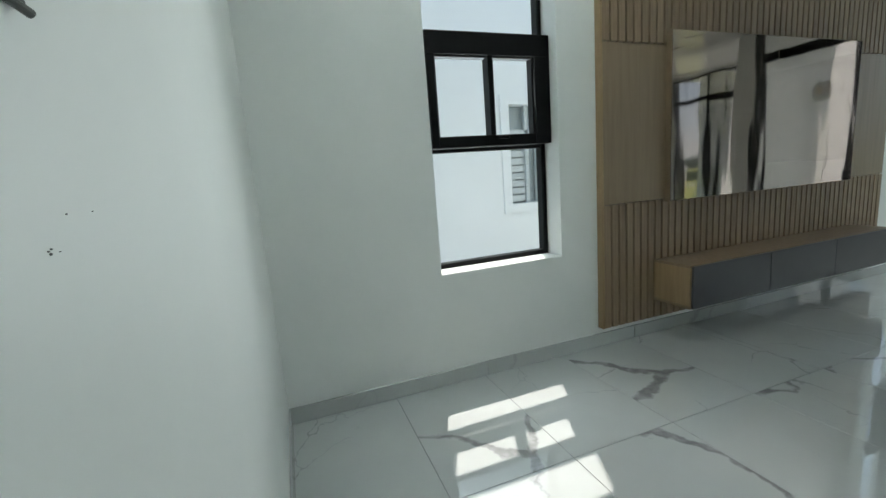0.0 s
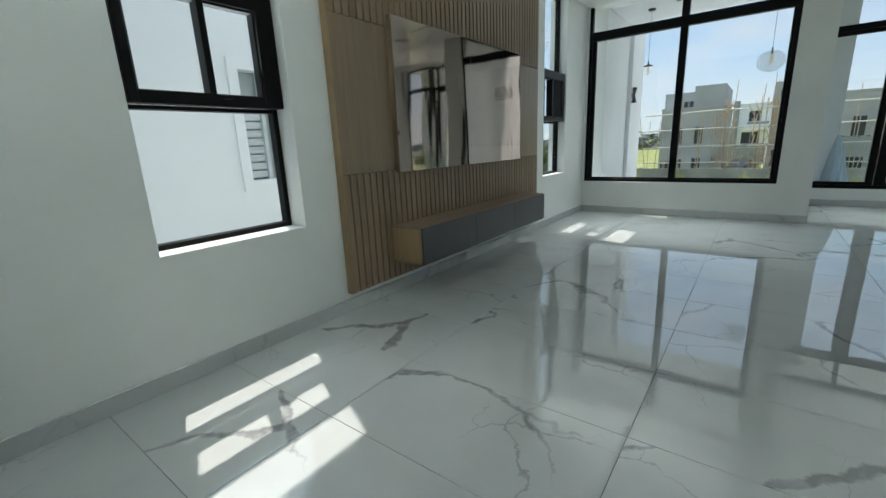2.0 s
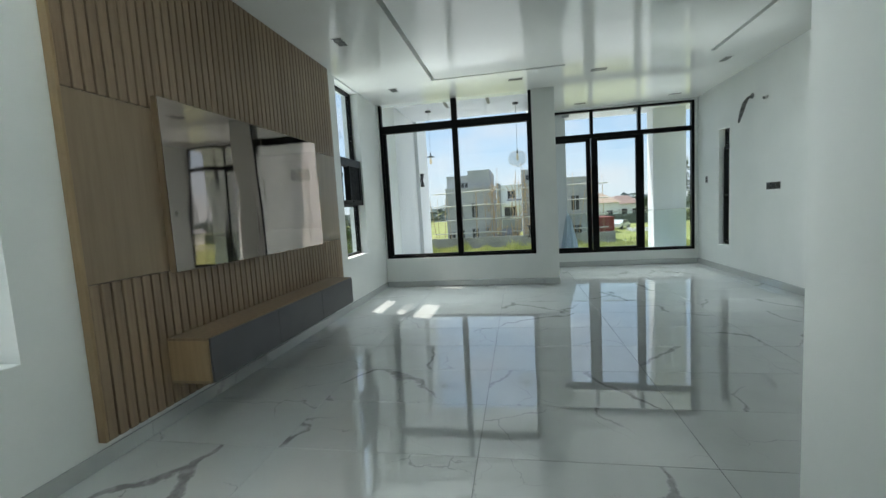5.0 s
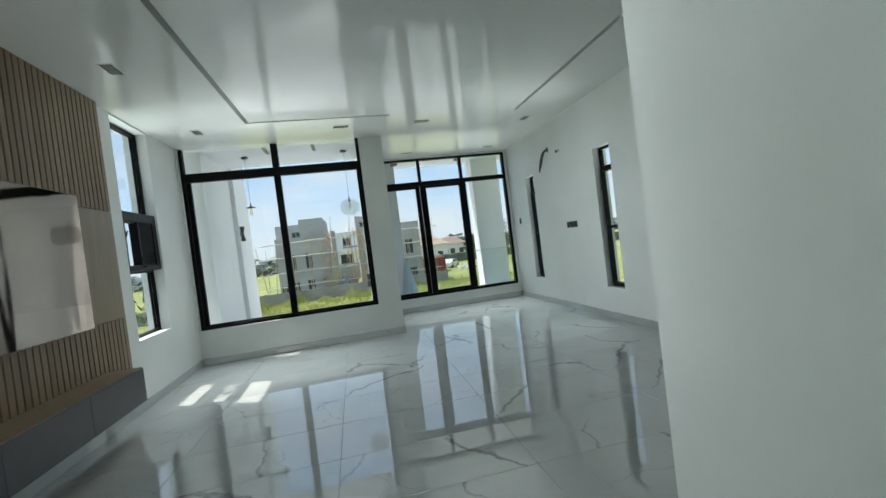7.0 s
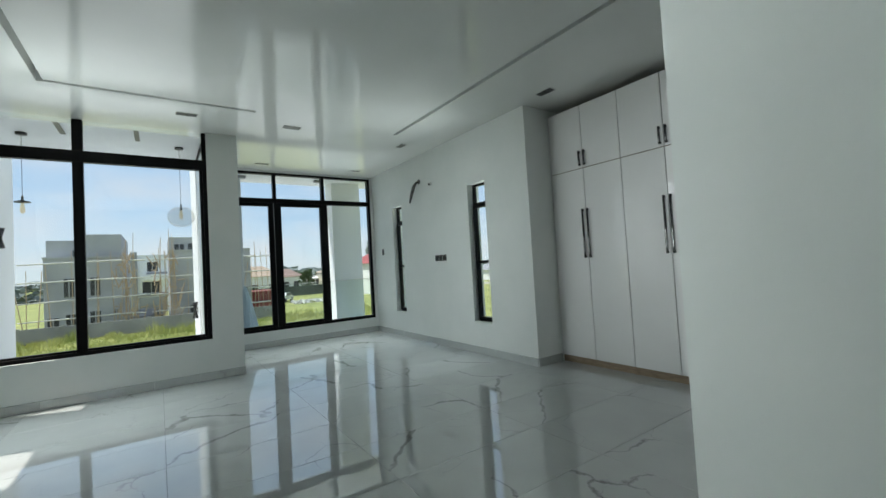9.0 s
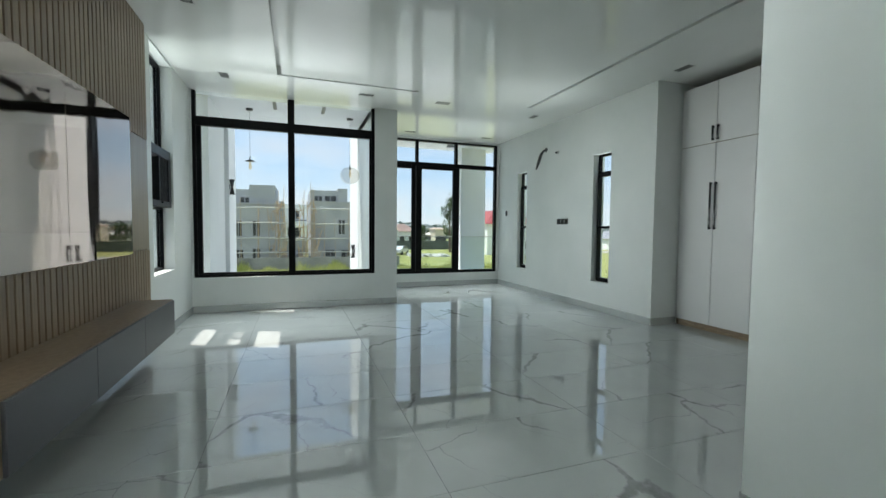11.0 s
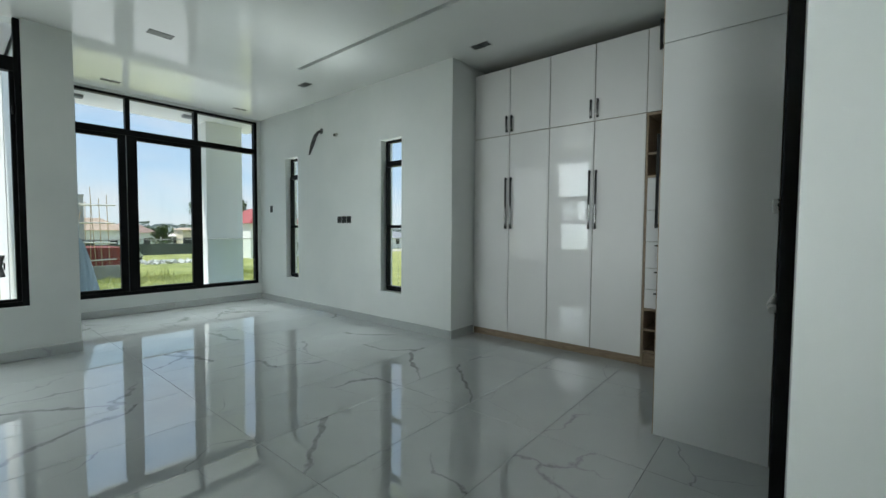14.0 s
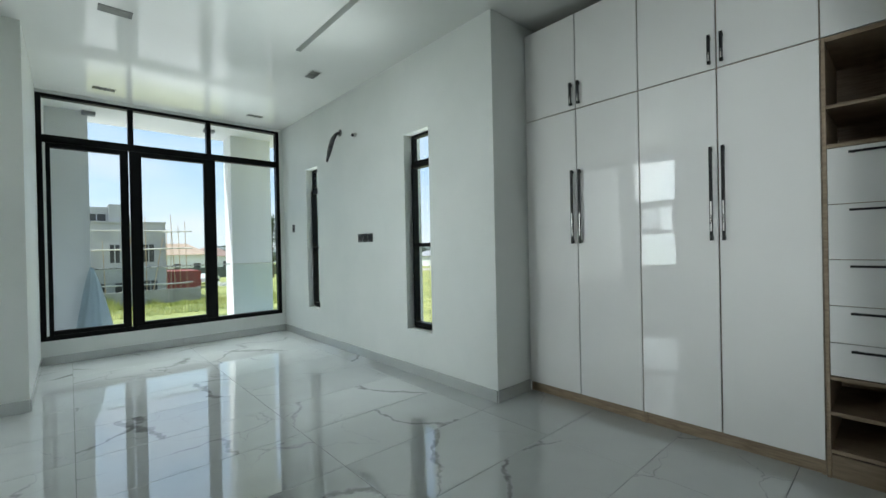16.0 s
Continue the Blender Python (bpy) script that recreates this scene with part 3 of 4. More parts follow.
def slim_window(name, w, label):
    u0, u1, z0, z1 = w
    y = SY - 0.16
    root = thing(name, label, "window", kind="structure")
    f = 0.03
    zt, zm = 2.20, 1.345
    bars("window_frame", [(u0, u0 + f, z0, z1), (u1 - f, u1, z0, z1), (u0 + f, u1 - f, z0, z0 + f), (u0 + f, u1 - f, z1 - f, z1), (u0 + f, u1 - f, zt, zt + 0.035)], 'x', y, y + 0.06, M_BLACK, root)
    bars("sash_rail", [(u0 + f, u0 + f + 0.045, z0 + f, zt), (u1 - f - 0.02, u1 - f, z0 + f, zt), (u0 + f + 0.045, u1 - f - 0.02, zm - 0.02, zm + 0.02), (u0 + f + 0.045, u1 - f - 0.02, z0 + f, z0 + f + 0.04), (u0 + f + 0.045, u1 - f - 0.02, zt - 0.045, zt)], 'x', y + 0.012, y + 0.09, M_BLACK, root)
    panes([(u0 + f + 0.045, u1 - f - 0.02, z0 + f + 0.04, zm - 0.02), (u0 + f + 0.045, u1 - f - 0.02, zm + 0.02, zt - 0.045), (u0 + f, u1 - f, zt + 0.035, z1 - f)], 'x', y + 0.03, root)
    bars("guard_rod", [(u0 + 0.20, u0 + 0.204, z0 + f, zm), (u0 + 0.27, u0 + 0.274, z0 + f, zm)], 'x', y - 0.05, y - 0.046, M_METAL, root, 0.001)


slim_window("window_5", N1, "narrow upright black aluminium window")
slim_window("window_6", N2, "narrow upright black aluminium window")

# ---- dark bathroom door ----
root = thing("door_1", "closed dark grey flush door in a black frame", "door", kind="structure")
d0, d1, _, dz = DOOR
bars("door_frame", [(d0 - 0.03, d0 + 0.02, 0.0, dz), (d1 - 0.045, d1 + 0.03, 0.0, dz), (d0 - 0.03, d1 + 0.03, dz, dz + 0.06)], 'y', BOXX - 0.12, BOXX + 0.035, M_BLACK, root)
leaf = part("door_leaf", soft_box((BOXX - 0.055, d0 + 0.048, 0.008), (BOXX - 0.012, d1 - 0.048, dz - 0.004), 0.003), M_DOOR, root)
for hz in (0.2, 1.29, 2.28):
    bm = bmesh.new()
    rod(bm, (BOXX - 0.002, d0 + 0.047, hz - 0.05), (BOXX - 0.002, d0 + 0.047, hz + 0.05), 0.008, n=10)
    part("hinge", bm, M_METAL, leaf, "steel hinge")
bm = bmesh.new()
ry, rz = d1 - 0.17, 1.055
rod(bm, (BOXX - 0.012, ry, rz), (BOXX, ry, rz), 0.026, n=20)
rod(bm, (BOXX, ry, rz), (BOXX + 0.045, ry, rz), 0.010, n=12)
rod(bm, (BOXX + 0.045, ry + 0.008, rz - 0.003), (BOXX + 0.052, ry - 0.08, rz + 0.004), 0.013, 0.012, n=12)
rod(bm, (BOXX + 0.052, ry - 0.08, rz + 0.004), (BOXX + 0.042, ry - 0.16, rz + 0.026), 0.012, 0.008, n=12)
part("door_handle", bm, M_METAL, leaf, "curved steel lever handle")
tagged(part("door_catch", soft_box((BOXX + 0.055, -2.418, 1.40), (BOXX + 0.085, -2.39, 1.48), 0.005), M_METAL), "small grey metal door catch", "door catch", kind="")

# ---- console wall: oak slats, panels and bronze mirror ----
SX0, SX1 = 2.36, 5.77
SF = NY - 0.055               # slat faces
feature = thing("slatted_wall_panel", "oak slatted wall cladding with a plain band", "wall panel", (SX0, NY, 0))
Z_LO, Z_A, Z_B = 0.15, 1.062, 2.162


def local(bm, o):
    bmesh.ops.translate(bm, verts=bm.verts[:], vec=[-c for c in o])
    return bm


O = (SX0, NY, 0)
part("backing_board", local(hard_box(((SX0, NY - 0.03, Z_LO), (SX1, NY, H))), O), M_GAP, feature)
PITCH = 0.068
count = int((SX1 - SX0) / PITCH)
low = mesh_of("slat", soft_box((0, -0.055, Z_LO), (PITCH - 0.013, -0.030, Z_A), 0.003), M_SLAT)
top = mesh_of("slat", soft_box((0, -0.055, Z_B), (PITCH - 0.013, -0.030, H - 0.002), 0.003), M_SLAT)
for i in range(count):
    for me in (low, top):
        s = new("slat", me)
        s.parent, s.location = feature, (i * PITCH + 0.012, 0, 0)
part("edge_strip", local(soft_box((SX0 - 0.012, NY - 0.058, Z_LO), (SX0 + 0.006, NY - 0.001, H), 0.002), O), M_EDGE, feature)
part("band_panel", local(soft_box((SX0 + 0.008, NY - 0.048, Z_A + 0.004), (3.60, NY - 0.030, Z_B - 0.004), 0.002), O), M_OAK, feature, "plain oak panel")
part("band_panel", local(soft_box((3.603, NY - 0.048, Z_A + 0.004), (SX1, NY - 0.030, Z_B - 0.004), 0.002), O), M_OAK, feature, "plain oak panel")

mirror = thing("bronze_mirror_panel", "large glossy bronze mirror panel on an oak backing", "mirror")
MX0, MX1, MZ0, MZ1 = 2.935, 5.15, 1.045, 2.245
part("mirror_backing", soft_box((MX0, SF - 0.040, MZ0), (MX1, SF + 0.007, MZ1), 0.002), M_OAK, mirror, "oak backing board")
part("mirror_sheet", soft_box((MX0 + 0.004, SF - 0.046, MZ0 + 0.004), (4.06, SF - 0.040, MZ1 - 0.004), 0.001), M_MIRROR, mirror)
part("mirror_sheet", soft_box((4.063, SF - 0.046, MZ0 + 0.004), (MX1 - 0.004, SF - 0.040, MZ1 - 0.004), 0.001), M_MIRROR, mirror)

console = thing("floating_console", "floating oak console with a dark grey front", "console")
CX0, CX1, CY, CZ0, CZ1 = 2.838, 5.285, 2.268, 0.296, 0.612
part("top_board", soft_box((CX0, CY + 0.012, CZ1 - 0.02), (CX1, SF, CZ1), 0.002), M_SLAT, console, "oak top board")
part("bottom_board", soft_box((CX0, CY + 0.012, CZ0), (CX1, SF, CZ0 + 0.02), 0.002), M_OAK, console)
part("side_board", soft_box((CX0, CY + 0.012, CZ0 + 0.02), (CX0 + 0.02, SF, CZ1 - 0.02), 0.002), M_EDGE, console, "pale oak end board")
part("side_board", soft_box((CX1 - 0.02, CY + 0.012, CZ0 + 0.02), (CX1, SF, CZ1 - 0.02), 0.002), M_EDGE, console, "pale oak end board")
w = (CX1 - CX0 - 0.03) / 3
for i in range(3):
    part("drawer_front", soft_box((CX0 + 0.014 + i * w, CY - 0.006, CZ0 + 0.003), (CX0 + 0.014 + (i + 1) * w - 0.003, CY + 0.012, CZ1 - 0.006), 0.002), M_GREYFRONT, console, "dark grey drawer front")


# ---- wardrobes ----
def bar_handle(length, axis):
    """A slim black bar handle with two feet, standing out along +y; the long ones have a steel inlay in the lower half."""
    bm = bmesh.new()
    h = length / 2
    if axis == 'z':
        box(bm, (-0.0085, 0.020, -h * 0.16), (0.0085, 0.036, h))
        box(bm, (-0.0085, 0.020, -h), (0.0085, 0.036, -h * 0.80))
        box(bm, (-0.0085, 0.020, -h * 0.80), (-0.0045, 0.036, -h * 0.16))
        box(bm, (0.0045, 0.020, -h * 0.80), (0.0085, 0.036, -h * 0.16))
        box(bm, (-0.006, 0.0, -h + 0.006), (0.006, 0.021, -h + 0.026))
        box(bm, (-0.006, 0.0, h - 0.026), (0.006, 0.021, h - 0.006))
        inlay = box(bm, (-0.0045, 0.022, -h * 0.80), (0.0045, 0.033, -h * 0.16))
        for f in {f for v in inlay for f in v.link_faces}:
            f.material_index = 1
    else:
        box(bm, (-h, 0.022, -0.006), (h, 0.034, 0.006))
        box(bm, (-h + 0.012, 0.0, -0.005), (-h + 0.024, 0.024, 0.005))
        box(bm, (h - 0.024, 0.0, -0.005), (h - 0.012, 0.024, 0.005))
    me = mesh_of("handle", bm, M_HANDLE)
    me.materials.append(M_METAL)
    return me


TALL, SHORT, PULL = bar_handle(0.60, 'z'), bar_handle(0.185, 'z'), bar_handle(0.19, 'x')
ZP, ZS, ZT = 0.088, 2.423, 3.197
GAP = 0.0045                  # half the joint between doors


def put(me, place, parent, turn=0.0):
    ob = new("handle", me)
    ob.parent, ob.location, ob.rotation_euler = parent, place, (0, 0, radians(turn))
    return ob


def wardrobe_unit(xa, xb, label):
    """Two tall doors with two top-box doors above, front at FY facing +y."""
    u = thing("wardrobe", label, "wardrobe", group="fitted wardrobe units")
    part("side_board", hard_box(((xa + 0.002, KY + 0.02, 0.0), (xa + 0.02, FY - 0.02, ZT))), M_WOODD, u)
    part("side_board", hard_box(((xb - 0.02, KY + 0.02, 0.0), (xb - 0.002, FY - 0.02, ZT))), M_WOODD, u)
    part("back_board", hard_box(((xa + 0.02, KY + 0.02, 0.02), (xb - 0.02, KY + 0.03, ZT))), M_WOODD, u)
    for z in (ZP + 0.018, ZS + 0.008, ZT):
        part("shelf", hard_box(((xa + 0.02, KY + 0.03, z - 0.018), (xb - 0.02, FY - 0.02, z))), M_WOODD, u)
    part("plinth", soft_box((xa + 0.002, FY - 0.045, 0.0), (xb - 0.002, FY - 0.03, ZP - 0.004), 0.002), M_WOODD, u, "oak plinth")
    xm = (xa + xb) / 2
    for x0, x1, hx in ((xa, xm, xm - 0.034), (xm, xb, xm + 0.034)):
        d = part("door", soft_box((x0 + GAP, FY - 0.018, ZP), (x1 - GAP, FY, ZS - GAP), 0.0015), M_LACQUER, u)
        put(TALL, (hx, FY, 1.622), d)
        d = part("door", soft_box((x0 + GAP, FY - 0.018, ZS + GAP), (x1 - GAP, FY, ZT), 0.0015), M_LACQUER, u)
        put(SHORT, (hx, FY, 2.544), d)
    return u


wardrobe_unit(4.123, 5.122, "glossy white four-door fitted wardrobe unit with black handles")
wardrobe_unit(3.138, 4.123, "glossy white four-door fitted wardrobe unit with black handles")

open_unit = thing("wardrobe", "open wardrobe bay with oak shelves and white drawers", "wardrobe", group="fitted wardrobe units")
xa, xb = 2.713, 3.138
part("side_board", soft_box((xa + 0.001, KY + 0.02, 0.0), (xa + 0.02, FY, ZS - 0.002), 0.0015), M_WOODD, open_unit, "oak side board")
part("side_board", soft_box((xb - 0.02, KY + 0.02, 0.0), (xb - 0.002, FY, ZS - 0.002), 0.0015), M_WOODD, open_unit, "oak side board")
part("back_board", hard_box(((xa + 0.02, KY + 0.02, 0.02), (xb - 0.02, KY + 0.03, ZS))), M_WOODD, open_unit, "oak back board")
part("top_board", soft_box((xa + 0.0202, KY + 0.03, ZS - 0.03), (xb - 0.0202, FY, ZS - 0.004), 0.0015), M_WOODD, open_unit, "oak top board")
for z in (0.160, 0.368, 0.562, 1.832, 2.048):
    part("shelf", soft_box((xa + 0.0202, KY + 0.03, z - 0.02), (xb - 0.0202, FY - 0.004, z), 0.0015), M_WOODD, open_unit, "oak shelf")
part("plinth", soft_box((xa + 0.0202, FY - 0.045, 0.0), (xb - 0.0202, FY - 0.012, 0.128), 0.002), M_WOODD, open_unit, "oak plinth")
levels = (0.567, 0.750, 0.952, 1.203, 1.504, 1.810)
for za, zb in zip(levels, levels[1:]):
    d = part("drawer", soft_box((xa + 0.022, FY - 0.018, za + 0.002), (xb - 0.022, FY - 0.002, zb - 0.002), 0.0015), M_LACQUER, open_unit, "white drawer")
    put(PULL, ((xa + xb) / 2 + 0.01, FY - 0.002, zb - 0.035), d)
d = part("door", soft_box((xa + 0.0025, FY - 0.018, ZS + 0.0025), (xb - 0.0025, FY, ZT), 0.0015), M_LACQUER, open_unit)
put(SHORT, (xa + 0.03, FY, 2.544), d)

# return run, its end panel towards the room
GX0, GX1, GY = 2.118, 2.703, -2.422
side = thing("wardrobe", "glossy white fitted wardrobe with a full-height end panel", "wardrobe", group="fitted wardrobe units")
part("end_panel", soft_box((GX0, GY - 0.018, 0.0), (GX1, GY, 2.455), 0.0015), M_GABLE, side)
part("end_panel", soft_box((GX0, GY - 0.018, 2.459), (GX1, GY, ZT + 0.10), 0.0015), M_GABLE, side)
part("edge_band", soft_box((GX1 - 0.001, GY - 0.0185, 0.0), (GX1 + 0.004, GY - 0.0005, ZT + 0.10), 0.001), M_EDGE, side, "oak edge band")
part("plinth", hard_box(((GX0, FY + 0.03, 0.0), (GX1 - 0.03, GY - 0.018, ZP - 0.004))), M_WOODD, side)
part("back_board", hard_box(((GX0, FY + 0.03, ZP), (GX0 + 0.02, GY - 0.018, ZT))), M_WOODD, side)
part("top_board", hard_box(((GX0 + 0.02, FY + 0.03, ZT - 0.02), (GX1 - 0.02, GY - 0.018, ZT))), M_WOODD, side)
part("corner_box", hard_box(((GX0, KY + 0.02, 0.0), (GX1 - 0.02, FY + 0.03, ZT))), M_WOODD, side)
ys = [GY - 0.02, GY - 0.51, GY - 1.0, FY + 0.004]
for i, (yb, ya) in enumerate(zip(ys, ys[1:])):
    hy = yb - 0.035 if i != 1 else ya + 0.035
    d = part("door", soft_box((GX1 - 0.018, ya + 0.0025, ZP), (GX1, yb - 0.0025, ZS - 0.0025), 0.0015), M_LACQUER, side)
    put(TALL, (GX1, hy, 1.622), d, -90)
    d = part("door", soft_box((GX1 - 0.018, ya + 0.0025, ZS + 0.0025), (GX1, yb - 0.0025, ZT), 0.0015), M_LACQUER, side)
    put(SHORT, (GX1, hy, 2.544), d, -90)


# ---- ceiling spots ----
def downlight(x, y, cover=False):
    label = "plain grey cover plate over a ceiling lamp opening" if cover else "recessed twin downlight with dark slats, switched off"
    u = thing("recessed_downlight", label, "downlight", (x, y, H), group="recessed ceiling downlights")
    a, b, t = 0.112, 0.060, 0.010
    for lo, hi in (((-a, -b, -0.005), (a, -b + t, 0.0)), ((-a, b - t, -0.005), (a, b, 0.0)), ((-a, -b + t, -0.005), (-a + t, b - t, 0.0)), ((a - t, -b + t, -0.005), (a, b - t, 0.0))):
        part("trim", soft_box(lo, hi, 0.001), M_METAL if not cover else M_TRIM, u)
    if cover:
        part("cover_plate", soft_box((-a + t, -b + t, -0.004), (a - t, b - t, -0.0005), 0.001), M_TRIM, u)
        return u
    part("lamp_recess", soft_box((-a + t, -b + t, -0.0012), (a - t, b - t, -0.0004), 0.0002), M_PLASTIC, u, "dark lamp recess")
    for s in (-1, 1):
        c = lathe([(0.0, -0.001), (0.010, -0.0016), (0.022, -0.001), (0.034, -0.003), (0.040, -0.0012)], 16)
        bmesh.ops.translate(c, verts=c.verts[:], vec=(s * 0.050, 0, -0.001))
        part("reflector", c, M_TRIM, u)
    for k in (-0.022, 0.0, 0.022):
        part("slat", soft_box((-a + t, k - 0.002, -0.0045), (a - t, k + 0.002, -0.0015), 0.0008), M_TRIM, u)
    return u


first = downlight(7.02, 2.06)
for x, y, turn in ((5.03, 2.08, 0), (7.16, 0.16, 90), (9.24, -1.08, 90), (9.20, -2.80, 90), (7.30, -2.82, 0), (4.70, -3.33, 0), (3.0, -3.3, 0)):
    copy_thing(first, pose(x, y, H, 0, 0, turn))
downlight(7.13, -1.05, True).rotation_euler = (0, 0, radians(90))

# ---- wall fittings on the south wall ----
sock = thing("triple_socket", "three black socket plates in a row on the white wall", "socket")
for i in range(3):
    x = 7.17 + (i - 1) * 0.112
    pl = part("socket_plate", soft_box((x - 0.05, SY, 1.397), (x + 0.05, SY + 0.010, 1.497), 0.004), M_PLASTIC, sock)
    part("socket_insert", soft_box((x - 0.028, SY + 0.010, 1.419), (x + 0.028, SY + 0.013, 1.475), 0.002), M_HANDLE, pl)
sw = thing("light_switch", "single black switch plate on the white wall", "switch")
part("switch_plate", soft_box((9.26, SY, 1.60), (9.34, SY + 0.010, 1.72), 0.004), M_PLASTIC, sw)
part("rocker", soft_box((9.285, SY + 0.010, 1.63), (9.315, SY + 0.014, 1.69), 0.002), M_HANDLE, sw)

pipe = thing("air_conditioner_pipe", "wrapped pipe end hanging from a hole in the wall", "pipe")
bm = bmesh.new()
rod(bm, (7.74, SY, 2.83), (7.755, SY + 0.05, 2.815), 0.018, 0.020, 12)
rod(bm, (7.755, SY + 0.05, 2.815), (7.79, SY + 0.085, 2.74), 0.020, 0.029, 12)
rod(bm, (7.79, SY + 0.085, 2.74), (7.84, SY + 0.10, 2.62), 0.029, 0.030, 12)
rod(bm, (7.84, SY + 0.10, 2.62), (7.91, SY + 0.11, 2.47), 0.030, 0.012, 12)
part("pipe_wrap", bm, M_FOIL, pipe)
bm = bmesh.new()
rod(bm, (7.74, SY - 0.001, 2.83), (7.74, SY + 0.008, 2.83), 0.045, n=16)
part("hole_rim", bm, M_GROUT, pipe)
stub = thing("drain_pipe_stub", "short capped pipe stub in the wall", "pipe")
bm = bmesh.new()
rod(bm, (7.35, SY, 2.725), (7.34, SY + 0.05, 2.71), 0.026, 0.024, 14)
part("stub", bm, M_METAL, stub)
bm = bmesh.new()
rod(bm, (7.34, SY + 0.05, 2.71), (7.338, SY + 0.056, 2.708), 0.017, n=14)
part("bore", bm, M_PLASTIC, stub)

# conduit ends and chipped plaster on the west wall
br = thing("conduit_end", "cut grey conduit ends sticking out of the wall", "conduit")
for dy, dz, r, out in ((0.0, 0.0, 0.0032, 0.008), (-0.004, 0.005, 0.0022, 0.006)):
    bm = bmesh.new()
    rod(bm, (WX, 0.563 + dy, 1.4765 + dz), (WX + out, 0.590 + dy, 1.470 + dz), r, n=10)
    part("conduit", bm, M_TRIM, br)
for dy, dz, w in ((0.563, 1.3145, 0.0012), (0.565, 1.3175, 0.0008), (0.561, 1.3165, 0.0007), (0.575, 1.3145, 0.0005), (0.595, 1.339, 0.0008), (0.638, 1.339, 0.0006)):
    bm = bmesh.new()
    rod(bm, (WX - 0.002, dy, dz), (WX + 0.0012, dy, dz), w, w * 0.7, n=6)
    tagged(part("plaster_chip", bm, M_GROUT), "small grey chip in the white wall paint", "wall chip", "chips in the wall paint")

# ---- outside: terrace, fins and lamps ----
# East edge runs out past the soffit, unseen, to bounce sun onto the fin.
structure("terrace_slab", hard_box(((EX + 0.25, PY + 0.36, -0.30), (10.85, 2.22, -0.02)), ((BX + 0.2, -4.0, -0.30), (11.5, PY, -0.02))), M_EXT, "pale terrace slab")
structure("terrace_soffit", hard_box(((EX + 0.25, PY + 0.36, H + 0.12), (9.998, 2.82, H + 0.5)), ((BX + 0.2, -4.0, H + 0.12), (11.5, PY + 0.36, H + 0.5))), M_EXT, "white soffit over the terrace")
structure("terrace_fin", hard_box(((8.44, 2.50, -3.0), (10.0, 2.74, H + 0.115)), ((10.0, 2.42, -3.0), (10.97, 2.80, H + 0.5))), M_EXT, "white fin wall beside the terrace")
structure("terrace_pier", hard_box(((9.92, -0.50, -3.0), (10.9, -0.095, H + 0.5)), ((10.9, -0.968, -3.0), (11.3, -0.095, H + 0.5))), M_EXT, "thick white pier of the terrace")
structure("terrace_column", hard_box(((11.0, -3.64, -3.0), (11.45, -2.94, H + 0.12))), M_EXT, "square white column of the terrace")

rail = thing("glass_balustrade", "frameless greenish glass balustrade of the terrace", "balustrade")
for ya, yb in ((-1.95, -0.97), (-2.92, -1.97)):
    g = part("glass_panel", hard_box(((11.10, ya, -0.02), (11.115, yb, 1.08))), M_RAILGLASS, rail)
    g.visible_shadow = False
g = part("glass_panel", hard_box(((10.94, -4.0, -0.02), (10.955, -2.93, 1.08))), M_RAILGLASS, rail)
g.visible_shadow = False
part("top_rail", soft_box((11.095, -2.93, 1.08), (11.12, -0.968, 1.10), 0.003), M_METAL, rail, "slim steel top rail")
part("top_rail", soft_box((10.935, -4.0, 1.08), (10.96, -2.93, 1.10), 0.003), M_METAL, rail, "slim steel top rail")


def bow_sconce(place, facing):
    """An hour-glass shaped up-and-down wall lamp."""
    u = thing("wall_sconce", "black hourglass wall lamp on white render", "wall lamp", place, group="terrace wall lamps")
    u.rotation_euler = (0, 0, radians(facing))
    part("shade", lathe([(0.0, 0.15), (0.05, 0.15), (0.018, 0.0), (0.05, -0.15), (0.0, -0.15)], 4), M_PLASTIC, u)
    part("wall_plate", soft_box((-0.03, 0.03, -0.05), (0.03, 0.045, 0.05), 0.003), M_PLASTIC, u)
    return u


SHEET_X, SHEET_Y = 10.87, -0.968
bow_sconce((10.07, 2.375, 2.09), 0)
bow_sconce((10.4, -0.05, 0.76), 180)
bow_sconce((9.875, -0.30, 0.74), -90)


def pendant_cord(u, x, y, ztop, z):
    bm = bmesh.new()
    rod(bm, (0, 0, z + 0.18), (0, 0, ztop - 0.03), 0.0028, n=6)
    part("cord", bm, M_HANDLE, u)
    c = lathe([(0.0, 0.0), (0.06, 0.0), (0.06, -0.03), (0.0, -0.032)], 20)
    bmesh.ops.translate(c, verts=c.verts[:], vec=(0, 0, ztop))
    part("ceiling_rose", c, M_PLASTIC, u)


